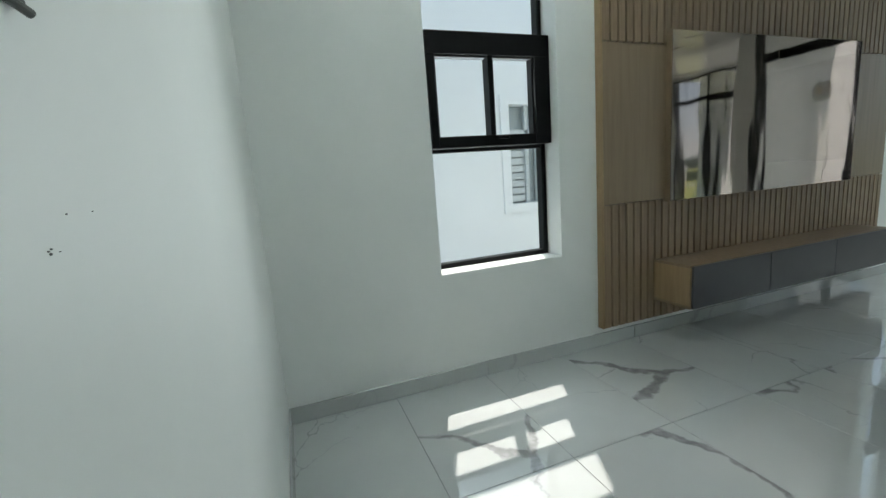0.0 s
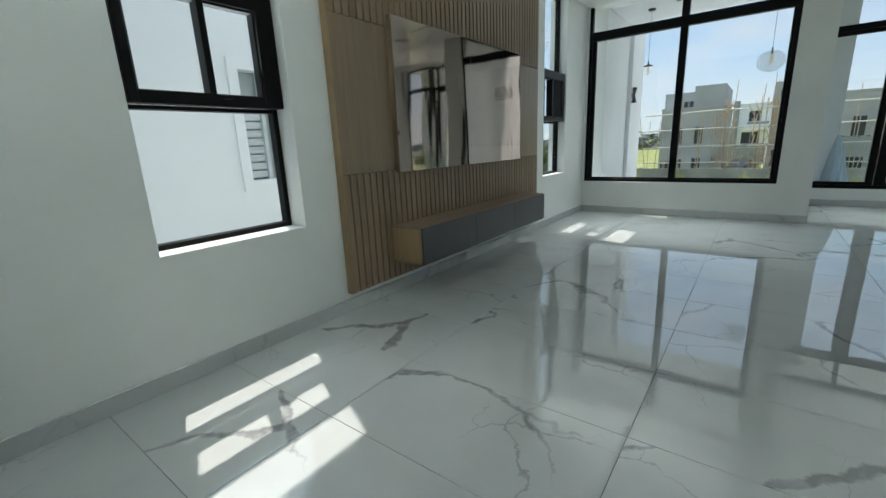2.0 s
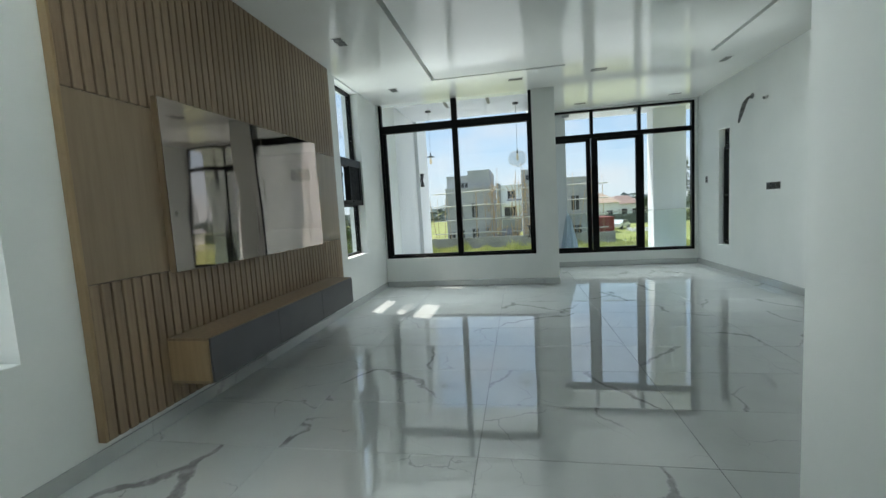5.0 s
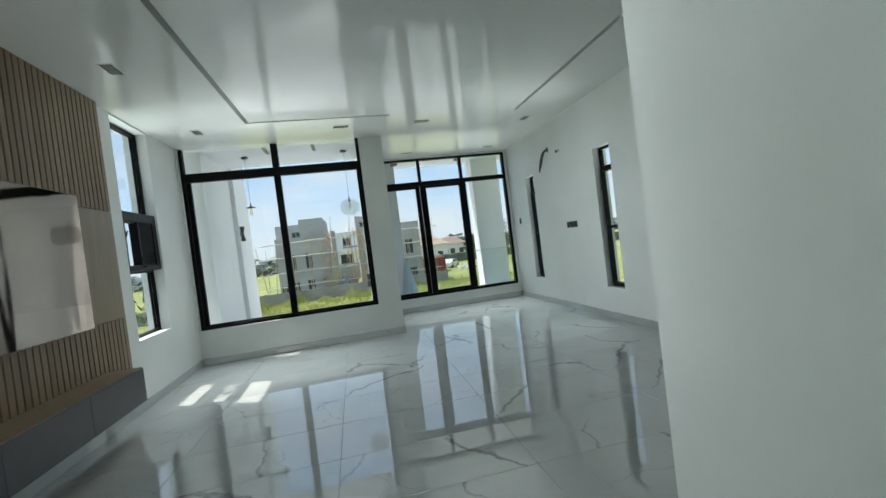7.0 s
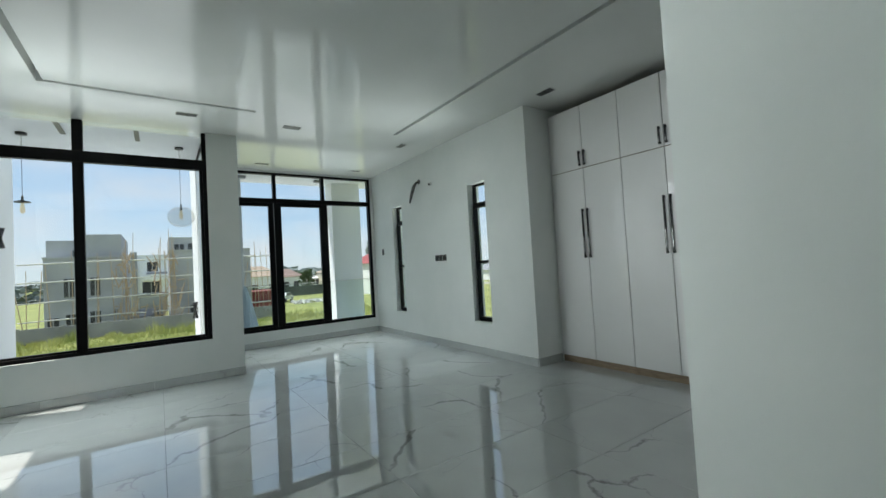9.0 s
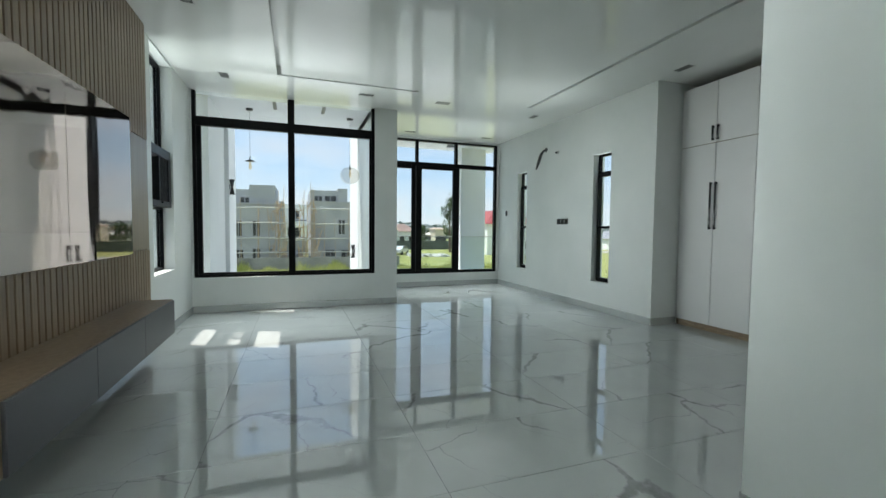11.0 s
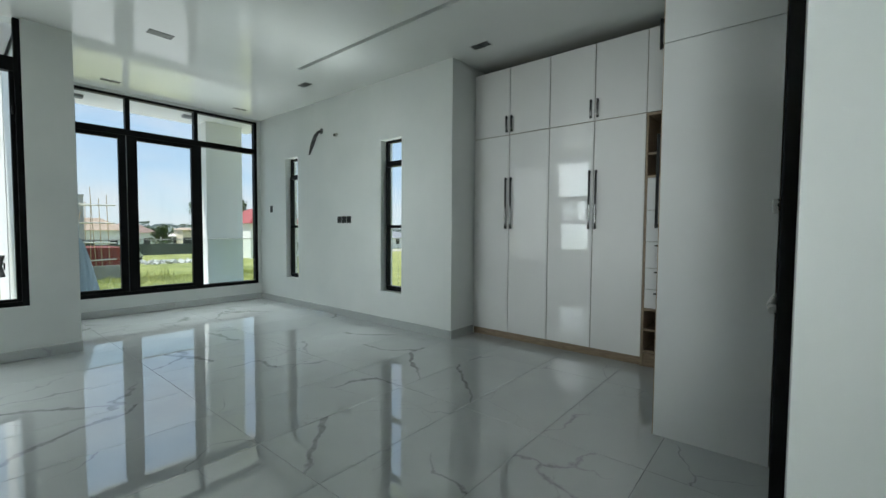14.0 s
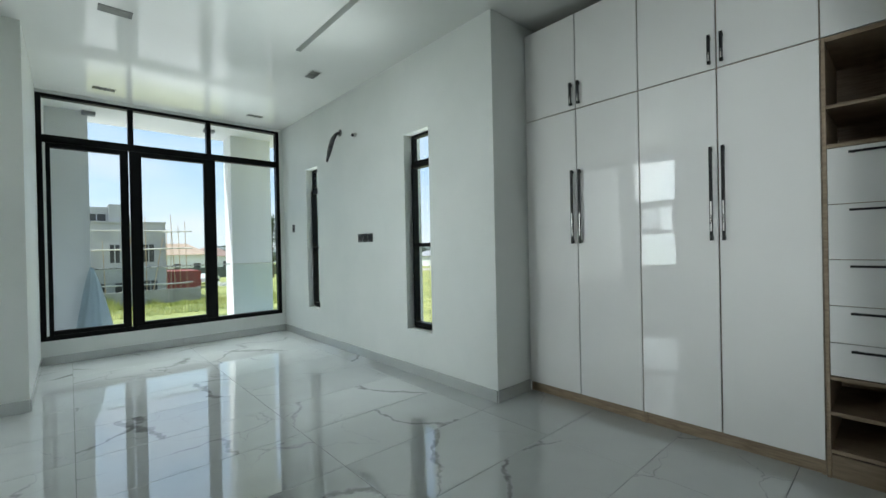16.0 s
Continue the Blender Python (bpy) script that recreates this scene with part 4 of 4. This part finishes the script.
def pendant(x, y, z, globe):
    ztop = H + 0.12
    u = thing("pendant_lamp", "clear glass globe pendant on a black cord" if globe else "bare bulb pendant with a small black cap", "pendant lamp", (x, y, 0), group="terrace pendants")
    pendant_cord(u, x, y, ztop, z)
    rim = 0.02 if globe else 0.085
    s = lathe([(0.0, 0.18), (0.010, 0.18), (0.014, 0.12), (rim - 0.003, 0.10), (rim, 0.09), (0.014, 0.085), (0.0, 0.085)], 18)
    bmesh.ops.translate(s, verts=s.verts[:], vec=(0, 0, z))
    part("lamp_cap", s, M_TRIM, u)
    b = lathe([(0.0, -0.06), (0.016, -0.055), (0.026, -0.03), (0.028, 0.0), (0.02, 0.05), (0.014, 0.085)], 16)
    bmesh.ops.translate(b, verts=b.verts[:], vec=(0, 0, z))
    part("bulb", b, M_BULB, u)
    if globe:
        pr = [(0.185 * math.sin(a), -0.165 * math.cos(a)) for a in [math.pi * i / 16 for i in range(0, 15)]]
        g = lathe(pr, 32)
        bmesh.ops.translate(g, verts=g.verts[:], vec=(0, 0, z - 0.02))
        gl = part("glass_globe", g, M_GLOBE, u, "clear glass globe")
        gl.visible_shadow = False
    return u


pendant(9.13, 0.17, 2.34, True)
pendant(9.10, 1.95, 2.39, False)

# soffit slots and small lamps
for ya in (1.51, 0.69):
    tagged(part("soffit_vent", soft_box((8.35, ya - 0.03, H + 0.108), (8.95, ya + 0.03, H + 0.124), 0.002), M_PLASTIC), "dark slot vent in the white soffit", "vent", "soffit vents")
for xa, ya in ((10.86, -0.98), (10.83, -2.56)):
    tagged(part("soffit_lamp", soft_box((xa - 0.06, ya - 0.08, H + 0.07), (xa + 0.06, ya + 0.08, H + 0.121), 0.006), M_GREYPAINT), "small grey lamp box under the soffit", "ceiling lamp", "soffit lamps")

# sheet draped over the end of the balustrade
rnd = random.Random(4)
bm = bmesh.new()
nu, nv = 26, 22
grid = []
for j in range(nv + 1):
    row = []
    for i in range(nu + 1):
        s, t = i / nu, j / nv
        u = (s - 0.42) * (0.03 + 0.46 * t ** 0.8)
        fold = 0.018 * math.sin(13 * s + 2.2 * t) * t + 0.010 * math.sin(29 * s + 5 * t) * t
        z = 1.125 - 0.98 * t - (0.10 * t * abs(s - 0.35)) + 0.025 * math.sin(11 * s) * t
        row.append(bm.verts.new((SHEET_X - 0.16 * t * (1 - s) + fold, SHEET_Y - u, max(z, 0.0))))
    grid.append(row)
for a, b in zip(grid, grid[1:]):
    for i in range(nu):
        bm.faces.new((a[i], a[i + 1], b[i + 1], b[i]))
for f in bm.faces:
    f.smooth = True
bmesh.ops.solidify(bm, geom=bm.faces[:], thickness=0.003)
solid("plastic_sheet", bm, M_TARP, "crumpled blue-grey plastic sheet hanging on the terrace", "sheet")

# ---- neighbouring house close by ----
nb = thing("neighbour_house", "white rendered neighbouring house with a louvred window", "house", (0, 5.2, 0))
part("wall", wall_cells('x', -6.0, 4.6, 0.0, 0.25, -3.0, 4.4, [(3.12, 3.92, 0.92, 2.22)]), M_EXT, nb)
wnd = part("window", hard_box(((3.00, -0.03, 0.80), (4.04, 0.0, 0.92)), ((3.00, -0.03, 2.22), (4.04, 0.0, 2.34)), ((3.00, -0.03, 0.92), (3.12, 0.0, 2.22)), ((3.92, -0.03, 0.92), (4.04, 0.0, 2.22))), M_EXT, nb, "white moulded window surround")
for i in range(9):
    part("slat", hard_box(((3.12, 0.10, 0.95 + i * 0.10), (3.40, 0.13, 1.03 + i * 0.10))), M_LOUVRE, wnd)
    part("slat", hard_box(((3.62, 0.10, 0.95 + i * 0.10), (3.92, 0.13, 1.03 + i * 0.10))), M_LOUVRE, wnd)
part("pane", hard_box(((3.12, 0.15, 0.92), (3.92, 0.16, 2.22))), M_FROST, wnd)
part("mullion", hard_box(((3.40, 0.06, 0.92), (3.45, 0.12, 2.22)), ((3.57, 0.06, 0.92), (3.62, 0.12, 2.22)), ((3.12, 0.06, 1.85), (3.92, 0.12, 1.90))), M_LOUVRE, wnd)

# ---- ground ----
GZ = -3.0
bm = bmesh.new()
nx = 60
xs = [-900 + 1800 * i / nx for i in range(nx + 1)]
vs = [[bm.verts.new((x, y, GZ + (0.0 if max(abs(x), abs(y)) < 40 else 0.25 * noise.noise((x * 0.01, y * 0.01, 0))))) for y in xs] for x in xs]
for a, b in zip(vs, vs[1:]):
    for i in range(nx):
        bm.faces.new((a[i], b[i], b[i + 1], a[i + 1]))
solid("ground", bm, M_GRASS, "rough green grassland", kind="structure")
structure("road", hard_box(((63, -120, GZ - 0.2), (69, 40, GZ + 0.03))), M_ROAD, "sandy estate road")
# Unseen pale slab, added to throw sunlight up onto soffit and fin.
structure("bounce_slab", hard_box(((-9, -8, GZ - 0.2), (27, 9, GZ + 0.04))), M_PALECONCRETE, "added pale concrete slab out of view that bounces light up")


def house_block(root, name, lo, hi, material, windows=(), floors=0):
    """A block of a building with window openings on its west face."""
    p = part(name, hard_box((lo, hi)), material, root)
    for y0, y1, z0, z1 in windows:
        w = part("window", hard_box(((lo[0] - 0.03, y0, z0), (lo[0] + 0.05, y1, z1))), M_DARKHOLE, p)
        part("frame", hard_box(((lo[0] - 0.05, (y0 + y1) / 2 - 0.04, z0), (lo[0] - 0.02, (y0 + y1) / 2 + 0.04, z1))), M_CONCRETE, w)
    return p


def scaffold(x, ya, yb, z0, z1, step=1.6, levels=(-1.4, 0.1, 1.7, 3.2)):
    s = thing("bamboo_scaffold", "bamboo pole scaffolding against bare concrete", "scaffold", group="bamboo scaffolds")
    rnd = random.Random(int(ya * 10))
    n = max(1, round((yb - ya) / step))
    for i in range(n + 1):
        y = ya + (yb - ya) * i / n
        bm = bmesh.new()
        rod(bm, (x + rnd.uniform(-.2, .2), y + rnd.uniform(-.1, .1), z0), (x + rnd.uniform(-.2, .2), y + rnd.uniform(-.4, .4), z1 + rnd.uniform(-0.8, 1.6)), 0.038, 0.024, 6)
        part("pole", bm, M_BAMBOO, s)
    if step < 0.4:
        for k in range(46):
            y, z = rnd.uniform(ya - 0.3, yb + 0.3), rnd.uniform(z0 + 0.4, z1 - 0.5)
            bm = bmesh.new()
            rod(bm, (x + rnd.uniform(-.4, .3), y, z), (x + rnd.uniform(-.4, .3), y + rnd.uniform(-.7, .7), z + rnd.choice((0.05, 0.1, 0.9, 1.5))), 0.05, 0.035, 6)
            part("brace", bm, M_BAMBOO, s)
    for z in levels:
        bm = bmesh.new()
        rod(bm, (x - 0.1, ya - 0.5, z + rnd.uniform(-.1, .1)), (x - 0.1, yb + 0.5, z + rnd.uniform(-.1, .1)), 0.06, 0.05, 6)
        part("ledger", bm, M_LEDGER, s)
    if step > 1:
        for k in range(3):                               # putlogs and loose poles leaning on the wall
            y = rnd.uniform(ya, yb)
            bm = bmesh.new()
            rod(bm, (x - 0.5, y, z0), (x + 0.4, y + rnd.uniform(-1.2, 1.2), rnd.uniform(2.0, 3.6)), 0.04, 0.03, 6)
            part("brace", bm, M_BAMBOO, s)
    return s


b1 = thing("concrete_house", "unfinished grey concrete house with bamboo scaffolding", "house")
house_block(b1, "block", (48, 3.1, GZ), (60, 8.3, 3.7), M_CONCRETE, [(6.4, 7.05, 0.35, 1.9), (4.7, 5.35, 0.35, 1.9), (7.4, 8.1, -2.0, -1.3), (6.3, 6.95, -2.2, -1.1), (4.7, 5.4, -2.1, -1.0), (3.5, 3.8, -1.3, -1.0)])
house_block(b1, "block", (49.2, 5.7, 3.7), (58, 8.3, 5.2), M_CONCRETE, [(5.8, 6.6, 3.75, 4.35)])
house_block(b1, "block", (48.4, 3.2, 3.7), (58, 5.7, 5.65), M_CONCRETE)
part("parapet", hard_box(((47.9, 3.05, 3.6), (60, 8.35, 3.75))), M_CONCRETE, b1)
scaffold(47.4, 2.0, 3.3, GZ, 4.2, 0.2)
scaffold(47.4, 3.6, 9.2, GZ, 3.0, 1.5)
b2 = thing("concrete_house", "unfinished grey concrete house with bamboo scaffolding", "house")
house_block(b2, "block", (48, -7.3, GZ), (60, -0.35, 4.05), M_CONCRETE, [(-3.95, -3.3, 0.55, 2.1), (-2.9, -1.9, -1.9, -1.2), (-4.6, -3.6, -2.3, -1.2), (-6.4, -5.6, 0.55, 2.1), (-6.6, -5.6, -2.2, -1.1)])
house_block(b2, "block", (48.4, -4.3, 4.05), (58, -3.3, 5.6), M_CONCRETE)
house_block(b2, "block", (48.7, -3.3, 4.05), (58, -0.35, 5.35), M_CONCRETE, [(-3.1, -1.9, 4.15, 4.75), (-1.6, -0.8, 4.15, 4.7)])
part("parapet", hard_box(((47.9, -7.35, 3.98), (60, -0.3, 4.12))), M_CONCRETE, b2)
scaffold(47.4, -0.9, 0.6, GZ, 4.6, 0.2)
scaffold(47.4, -7.2, -1.6, GZ, 3.0, 1.4)
scaffold(47.0, -8.7, -7.4, GZ, 4.3, 0.42)
b3 = thing("modern_house", "white modern house with dark grey balconies", "house")
house_block(b3, "wall", (72, -0.5, GZ), (82, 3.4, 4.9), M_EXT, [(0.6, 1.8, 2.6, 3.9), (0.4, 2.4, -0.3, 1.2), (0.3, 2.6, -2.8, -1.2)])
part("balcony", hard_box(((71.0, -0.5, 1.4), (72, 2.3, 2.2))), M_EXT, b3)
part("wall_panel", hard_box(((71.7, 2.9, GZ), (72, 3.6, 5.3))), M_GREYPAINT, b3)
part("wall_panel", hard_box(((71.8, -0.5, -0.75), (71.99, 2.9, -0.35))), M_GREYPAINT, b3)
part("wall_panel", hard_box(((71.8, -0.5, 2.2), (71.99, 1.9, 2.5))), M_GREYPAINT, b3)
part("garage_door", hard_box(((71.9, -0.4, GZ), (72.0, 2.8, -0.9))), M_GREYPAINT, b3)

wall_b = thing("boundary_wall", "low grey sandcrete block wall along the plot", "wall")
for i in range(14):
    y = -9.1 + i * 2.6
    part("wall_bay", hard_box(((44, y, GZ - 0.3), (44.2, y + 2.58, GZ + 1.28)), ((43.95, y - 0.12, GZ - 0.3), (44.25, y + 0.12, GZ + 1.36))), M_BLOCKWALL, wall_b)


def pitched_house(x, y, w, d, h, roof_h, wallm, roofm, label):
    u = thing("house", label, "house", (x, y, GZ), group="far houses")
    part("wall", hard_box(((0, -w / 2, 0), (d, w / 2, h))), wallm, u)
    bm = bmesh.new()
    o = 0.5
    a = [bm.verts.new(p) for p in ((-o, -w / 2 - o, h), (d + o, -w / 2 - o, h), (d + o, w / 2 + o, h), (-o, w / 2 + o, h))]
    r = [bm.verts.new(p) for p in ((d * 0.35, -w * 0.18, h + roof_h), (d * 0.65, -w * 0.18, h + roof_h), (d * 0.65, w * 0.18, h + roof_h), (d * 0.35, w * 0.18, h + roof_h))]
    for i in range(4):
        bm.faces.new((a[i], a[(i + 1) % 4], r[(i + 1) % 4], r[i]))
    bm.faces.new(r)
    bm.faces.new(a[::-1])
    part("roof", bm, roofm, u)
    for s in (-0.3, 0.05, 0.3):
        for z in [1.0 + 3.0 * k for k in range(max(1, int(h // 3)))]:
            part("window", hard_box(((-0.04, s * w - 0.55, z), (0.05, s * w + 0.55, z + 1.3))), M_DARKHOLE, u)
    return u


pitched_house(90, -15.5, 9.0, 10, 3.9, 2.1, M_EXT, M_TANROOF, "white house with a pale tan hipped roof")
pitched_house(100, -23.7, 6.4, 10, 3.4, 1.9, M_EXT, M_BROWNROOF, "white house with a brown hipped roof")
pitched_house(108, -33.5, 6.0, 8, 2.6, 0.7, M_EXT, M_EXT, "low white house with a pale roof")
pitched_house(104, -34.8, 3.0, 6, 4.0, 0.5, M_CREAM, M_TANROOF, "small cream house with a pale roof")
pitched_house(61, -32.0, 8.6, 10, 5.1, 2.3, M_EXT, M_REDROOF, "white two-storey house with a red hipped roof")
pitched_house(72, -68, 12, 10, 2.4, 1.6, M_EXT, M_GREYPAINT, "low white house with a grey roof")
hoard = thing("site_fence", "dark green sheet fence beyond the grass", "fence")
for i in range(20):
    part("fence_sheet", hard_box(((80, -66 + i * 3.0, GZ), (80.08, -63.03 + i * 3.0, GZ + 1.8))), M_HOARD, hoard)
box_c = thing("shipping_container", "dark red shipping container on the grass", "container", (58, -10.4, GZ))
part("body", hard_box(((0, -1.75, 0.1), (5.9, 1.75, 2.2)), *[((-0.04, -1.7 + i * 0.3, 0.2), (0, -1.55 + i * 0.3, 2.1)) for i in range(11)]), M_RED, box_c)

def parked_car(place, turn, paint, label):
    car = thing("parked_car", label, "car", place, group="parked cars")
    bm = bmesh.new()
    prof = [(-2.2, 0.35), (-2.25, 0.75), (-1.5, 0.92), (-0.75, 1.40), (0.75, 1.42), (1.5, 0.98), (2.2, 0.88), (2.25, 0.4)]
    L_ = [bm.verts.new((-0.85, y, z)) for y, z in prof]
    R_ = [bm.verts.new((0.85, y, z)) for y, z in prof]
    bm.faces.new(L_)
    bm.faces.new(R_[::-1])
    for i in range(len(prof)):
        j = (i + 1) % len(prof)
        bm.faces.new((L_[i], R_[i], R_[j], L_[j]))
    car.rotation_euler = (0, 0, radians(turn))
    part("body", bm, paint, car)
    part("side_window", hard_box(((-0.87, -0.95, 0.95), (-0.84, 0.95, 1.33))), M_DARKHOLE, car)
    for y in (-1.35, 1.35):
        bm = bmesh.new()
        rod(bm, (-0.88, y, 0.33), (-0.66, y, 0.33), 0.33, n=16)
        part("wheel", bm, M_TYRE, car)


parked_car((66, -14.6, GZ + 0.03), 58, M_CARWHITE, "white saloon car parked by the road")
parked_car((55, 1.5, GZ), 75, M_GREYPAINT, "grey car parked behind the boundary wall")


def tree(x, y, h, spread, seed, pine=False):
    rnd = random.Random(seed)
    u = thing("tree", "tall dark casuarina tree" if pine else "leafy green tree in the distance", "tree", (x, y, GZ), group="far trees")
    bm = bmesh.new()
    rod(bm, (0, 0, 0), (0.1, 0.1, h * 0.75), 0.16 * h / 6, 0.04, 8)
    tips = []
    for i in range(26 if pine else 16):
        t = rnd.uniform(0.12 if pine else 0.3, 0.98)
        a = rnd.uniform(0, 6.28)
        r = spread * ((1.05 - t) if pine else math.sin(3.14 * (0.2 + 0.75 * t))) * rnd.uniform(0.6, 1.1)
        p = Vector((r * math.cos(a), r * math.sin(a), h * t + r * 0.3))
        rod(bm, (0, 0, h * t * 0.75), p, 0.035, 0.012, 5)
        tips.append((p, h * t * 0.75))
    part("trunk", bm, M_BARK, u)
    bm = bmesh.new()
    for p, z in tips:
        base = Vector((0, 0, z))
        for k in range(70):
            q = base.lerp(p, rnd.uniform(0.35, 1.08)) + Vector((rnd.gauss(0, .22), rnd.gauss(0, .22), rnd.gauss(0, .2))) * spread * 0.45
            d = Vector((rnd.gauss(0, 1), rnd.gauss(0, 1), rnd.gauss(0, 1))).normalized()
            e = d.cross(Vector((0.3, 0.2, 1))).normalized()
            s = rnd.uniform(0.16, 0.34) * (0.8 if pine else 1.0)
            bm.faces.new([bm.verts.new(q + d * s), bm.verts.new(q + e * s * 0.45), bm.verts.new(q - d * s), bm.verts.new(q - e * s * 0.45)])
    part("crown", bm, M_LEAF, u)
    return u


tree(70, -24.7, 10.4, 3.6, 3, True)
tree(74, -32.5, 9.4, 2.6, 4, True)
tree(92, -26.0, 4.6, 2.3, 5)
tree(112, -30, 4.4, 3.0, 6)
for i, (x, y, h) in enumerate(((30, 16, 5.5), (36, 19, 6.0), (26, 15, 4.0), (44, 24, 6.5), (33, 13.5, 3.2))):
    tree(x, y, h, 2.6, 20 + i)

# belt of scrub and low trees added along the horizon, distance haze in its colour
rnd = random.Random(31)
verts, faces = [], []
for i in range(9000):
    y = rnd.uniform(-260, 240)
    x = 165 + rnd.uniform(-12, 12) + 0.1 * abs(y)
    top = 2.2 + 2.6 * max(0.0, noise.noise((y * 0.035, 2.0, 0))) + 1.2 * noise.noise((y * 0.16, 7.0, 0))
    z = GZ + rnd.uniform(0.0, max(0.8, 2.0 * top))
    k = len(verts)
    for a in range(4):
        verts.append((x + rnd.uniform(-1.5, 1.5), y + rnd.uniform(-2.2, 2.2), z + rnd.uniform(-0.9, 0.9)))
    faces.append((k, k + 1, k + 2, k + 3))
me = bpy.data.meshes.new("far_scrub")
me.from_pydata(verts, [], faces)
me.materials.append(M_HAZELEAF)
tagged(new("far_scrub", me), "added belt of far scrub with haze put into its colour", "scrub", kind="stuff")

# heaps of broken concrete by the road
rnd = random.Random(12)
bm = bmesh.new()
for i in range(260):
    x, y = rnd.uniform(58.5, 61.5), rnd.uniform(-20.5, -14.5)
    r = rnd.uniform(0.08, 0.34)
    m = Matrix.Translation((x, y, GZ + rnd.uniform(0.0, 0.28))) @ Matrix.Rotation(rnd.uniform(0, 3), 4, Vector((rnd.gauss(0, 1), rnd.gauss(0, 1), 1)).normalized())
    bmesh.ops.create_cube(bm, size=1.0, matrix=m @ Matrix.Diagonal((r * 2, r * rnd.uniform(0.8, 1.8), r * 0.8, 1.0)))
solid("rubble", bm, M_PALECONCRETE, "heaps of pale broken concrete on the grass", "rubble", kind="stuff")

# rough grass and weeds before the boundary wall
rnd = random.Random(8)
verts, faces = [], []
for i in range(26000):
    x, y = 43.9 - 7.0 * rnd.random() ** 1.8, rnd.uniform(-20, 16)
    clump = max(0.0, noise.noise((x * .5, y * .6, 3)) + 0.05) * (1.0 if x > 41 else 0.35)
    h = rnd.uniform(0.08, 0.26) * (1.0 + 7.0 * clump)
    a = rnd.uniform(0, 6.28)
    w = 0.04
    k = len(verts)
    lx, ly = rnd.gauss(0, .12), rnd.gauss(0, .12)
    verts += [(x - w * math.cos(a), y - w * math.sin(a), GZ), (x + w * math.cos(a), y + w * math.sin(a), GZ), (x + lx, y + ly, GZ + h)]
    faces.append((k, k + 1, k + 2))
me = bpy.data.meshes.new("grass")
me.from_pydata(verts, [], faces)
me.materials.append(M_BLADE)
tagged(new("grass", me), "tall tufts of yellow-green grass", "grass", kind="stuff")

# ---- floor tiles ----
floor = structure("floor", hard_box(((WX - 0.2, KY - 0.2, -0.3), (BX, NY + 0.2, -0.004))), M_GROUT, "polished white marble floor tiles with grey veins")
TX, TY, JOINT = 0.622, 1.216, 0.0030
x_first, y_first = 0.768 - 2 * TX, 0.478 - 5 * TY
full = mesh_of("tile", soft_box((JOINT / 2, JOINT / 2, -0.004), (TX - JOINT / 2, TY - JOINT / 2, 0.0), 0.0008), M_TILE)
for i in range(18):
    for j in range(8):
        xa, ya = x_first + i * TX, y_first + j * TY
        a0, a1 = max(xa, WX), min(xa + TX, BX)
        b0, b1 = max(ya, KY), min(ya + TY, NY)
        if a1 - a0 < 0.03 or b1 - b0 < 0.03:
            continue
        if a1 - a0 > TX - 1e-4 and b1 - b0 > TY - 1e-4:
            me = full
        else:
            me = mesh_of("tile", soft_box((a0 - xa + JOINT / 2, b0 - ya + JOINT / 2, -0.004), (a1 - xa - JOINT / 2, b1 - ya - JOINT / 2, 0.0), 0.0008), M_TILE)
        t = new("tile", me)
        t.parent, t.location = floor, (xa, ya, 0)
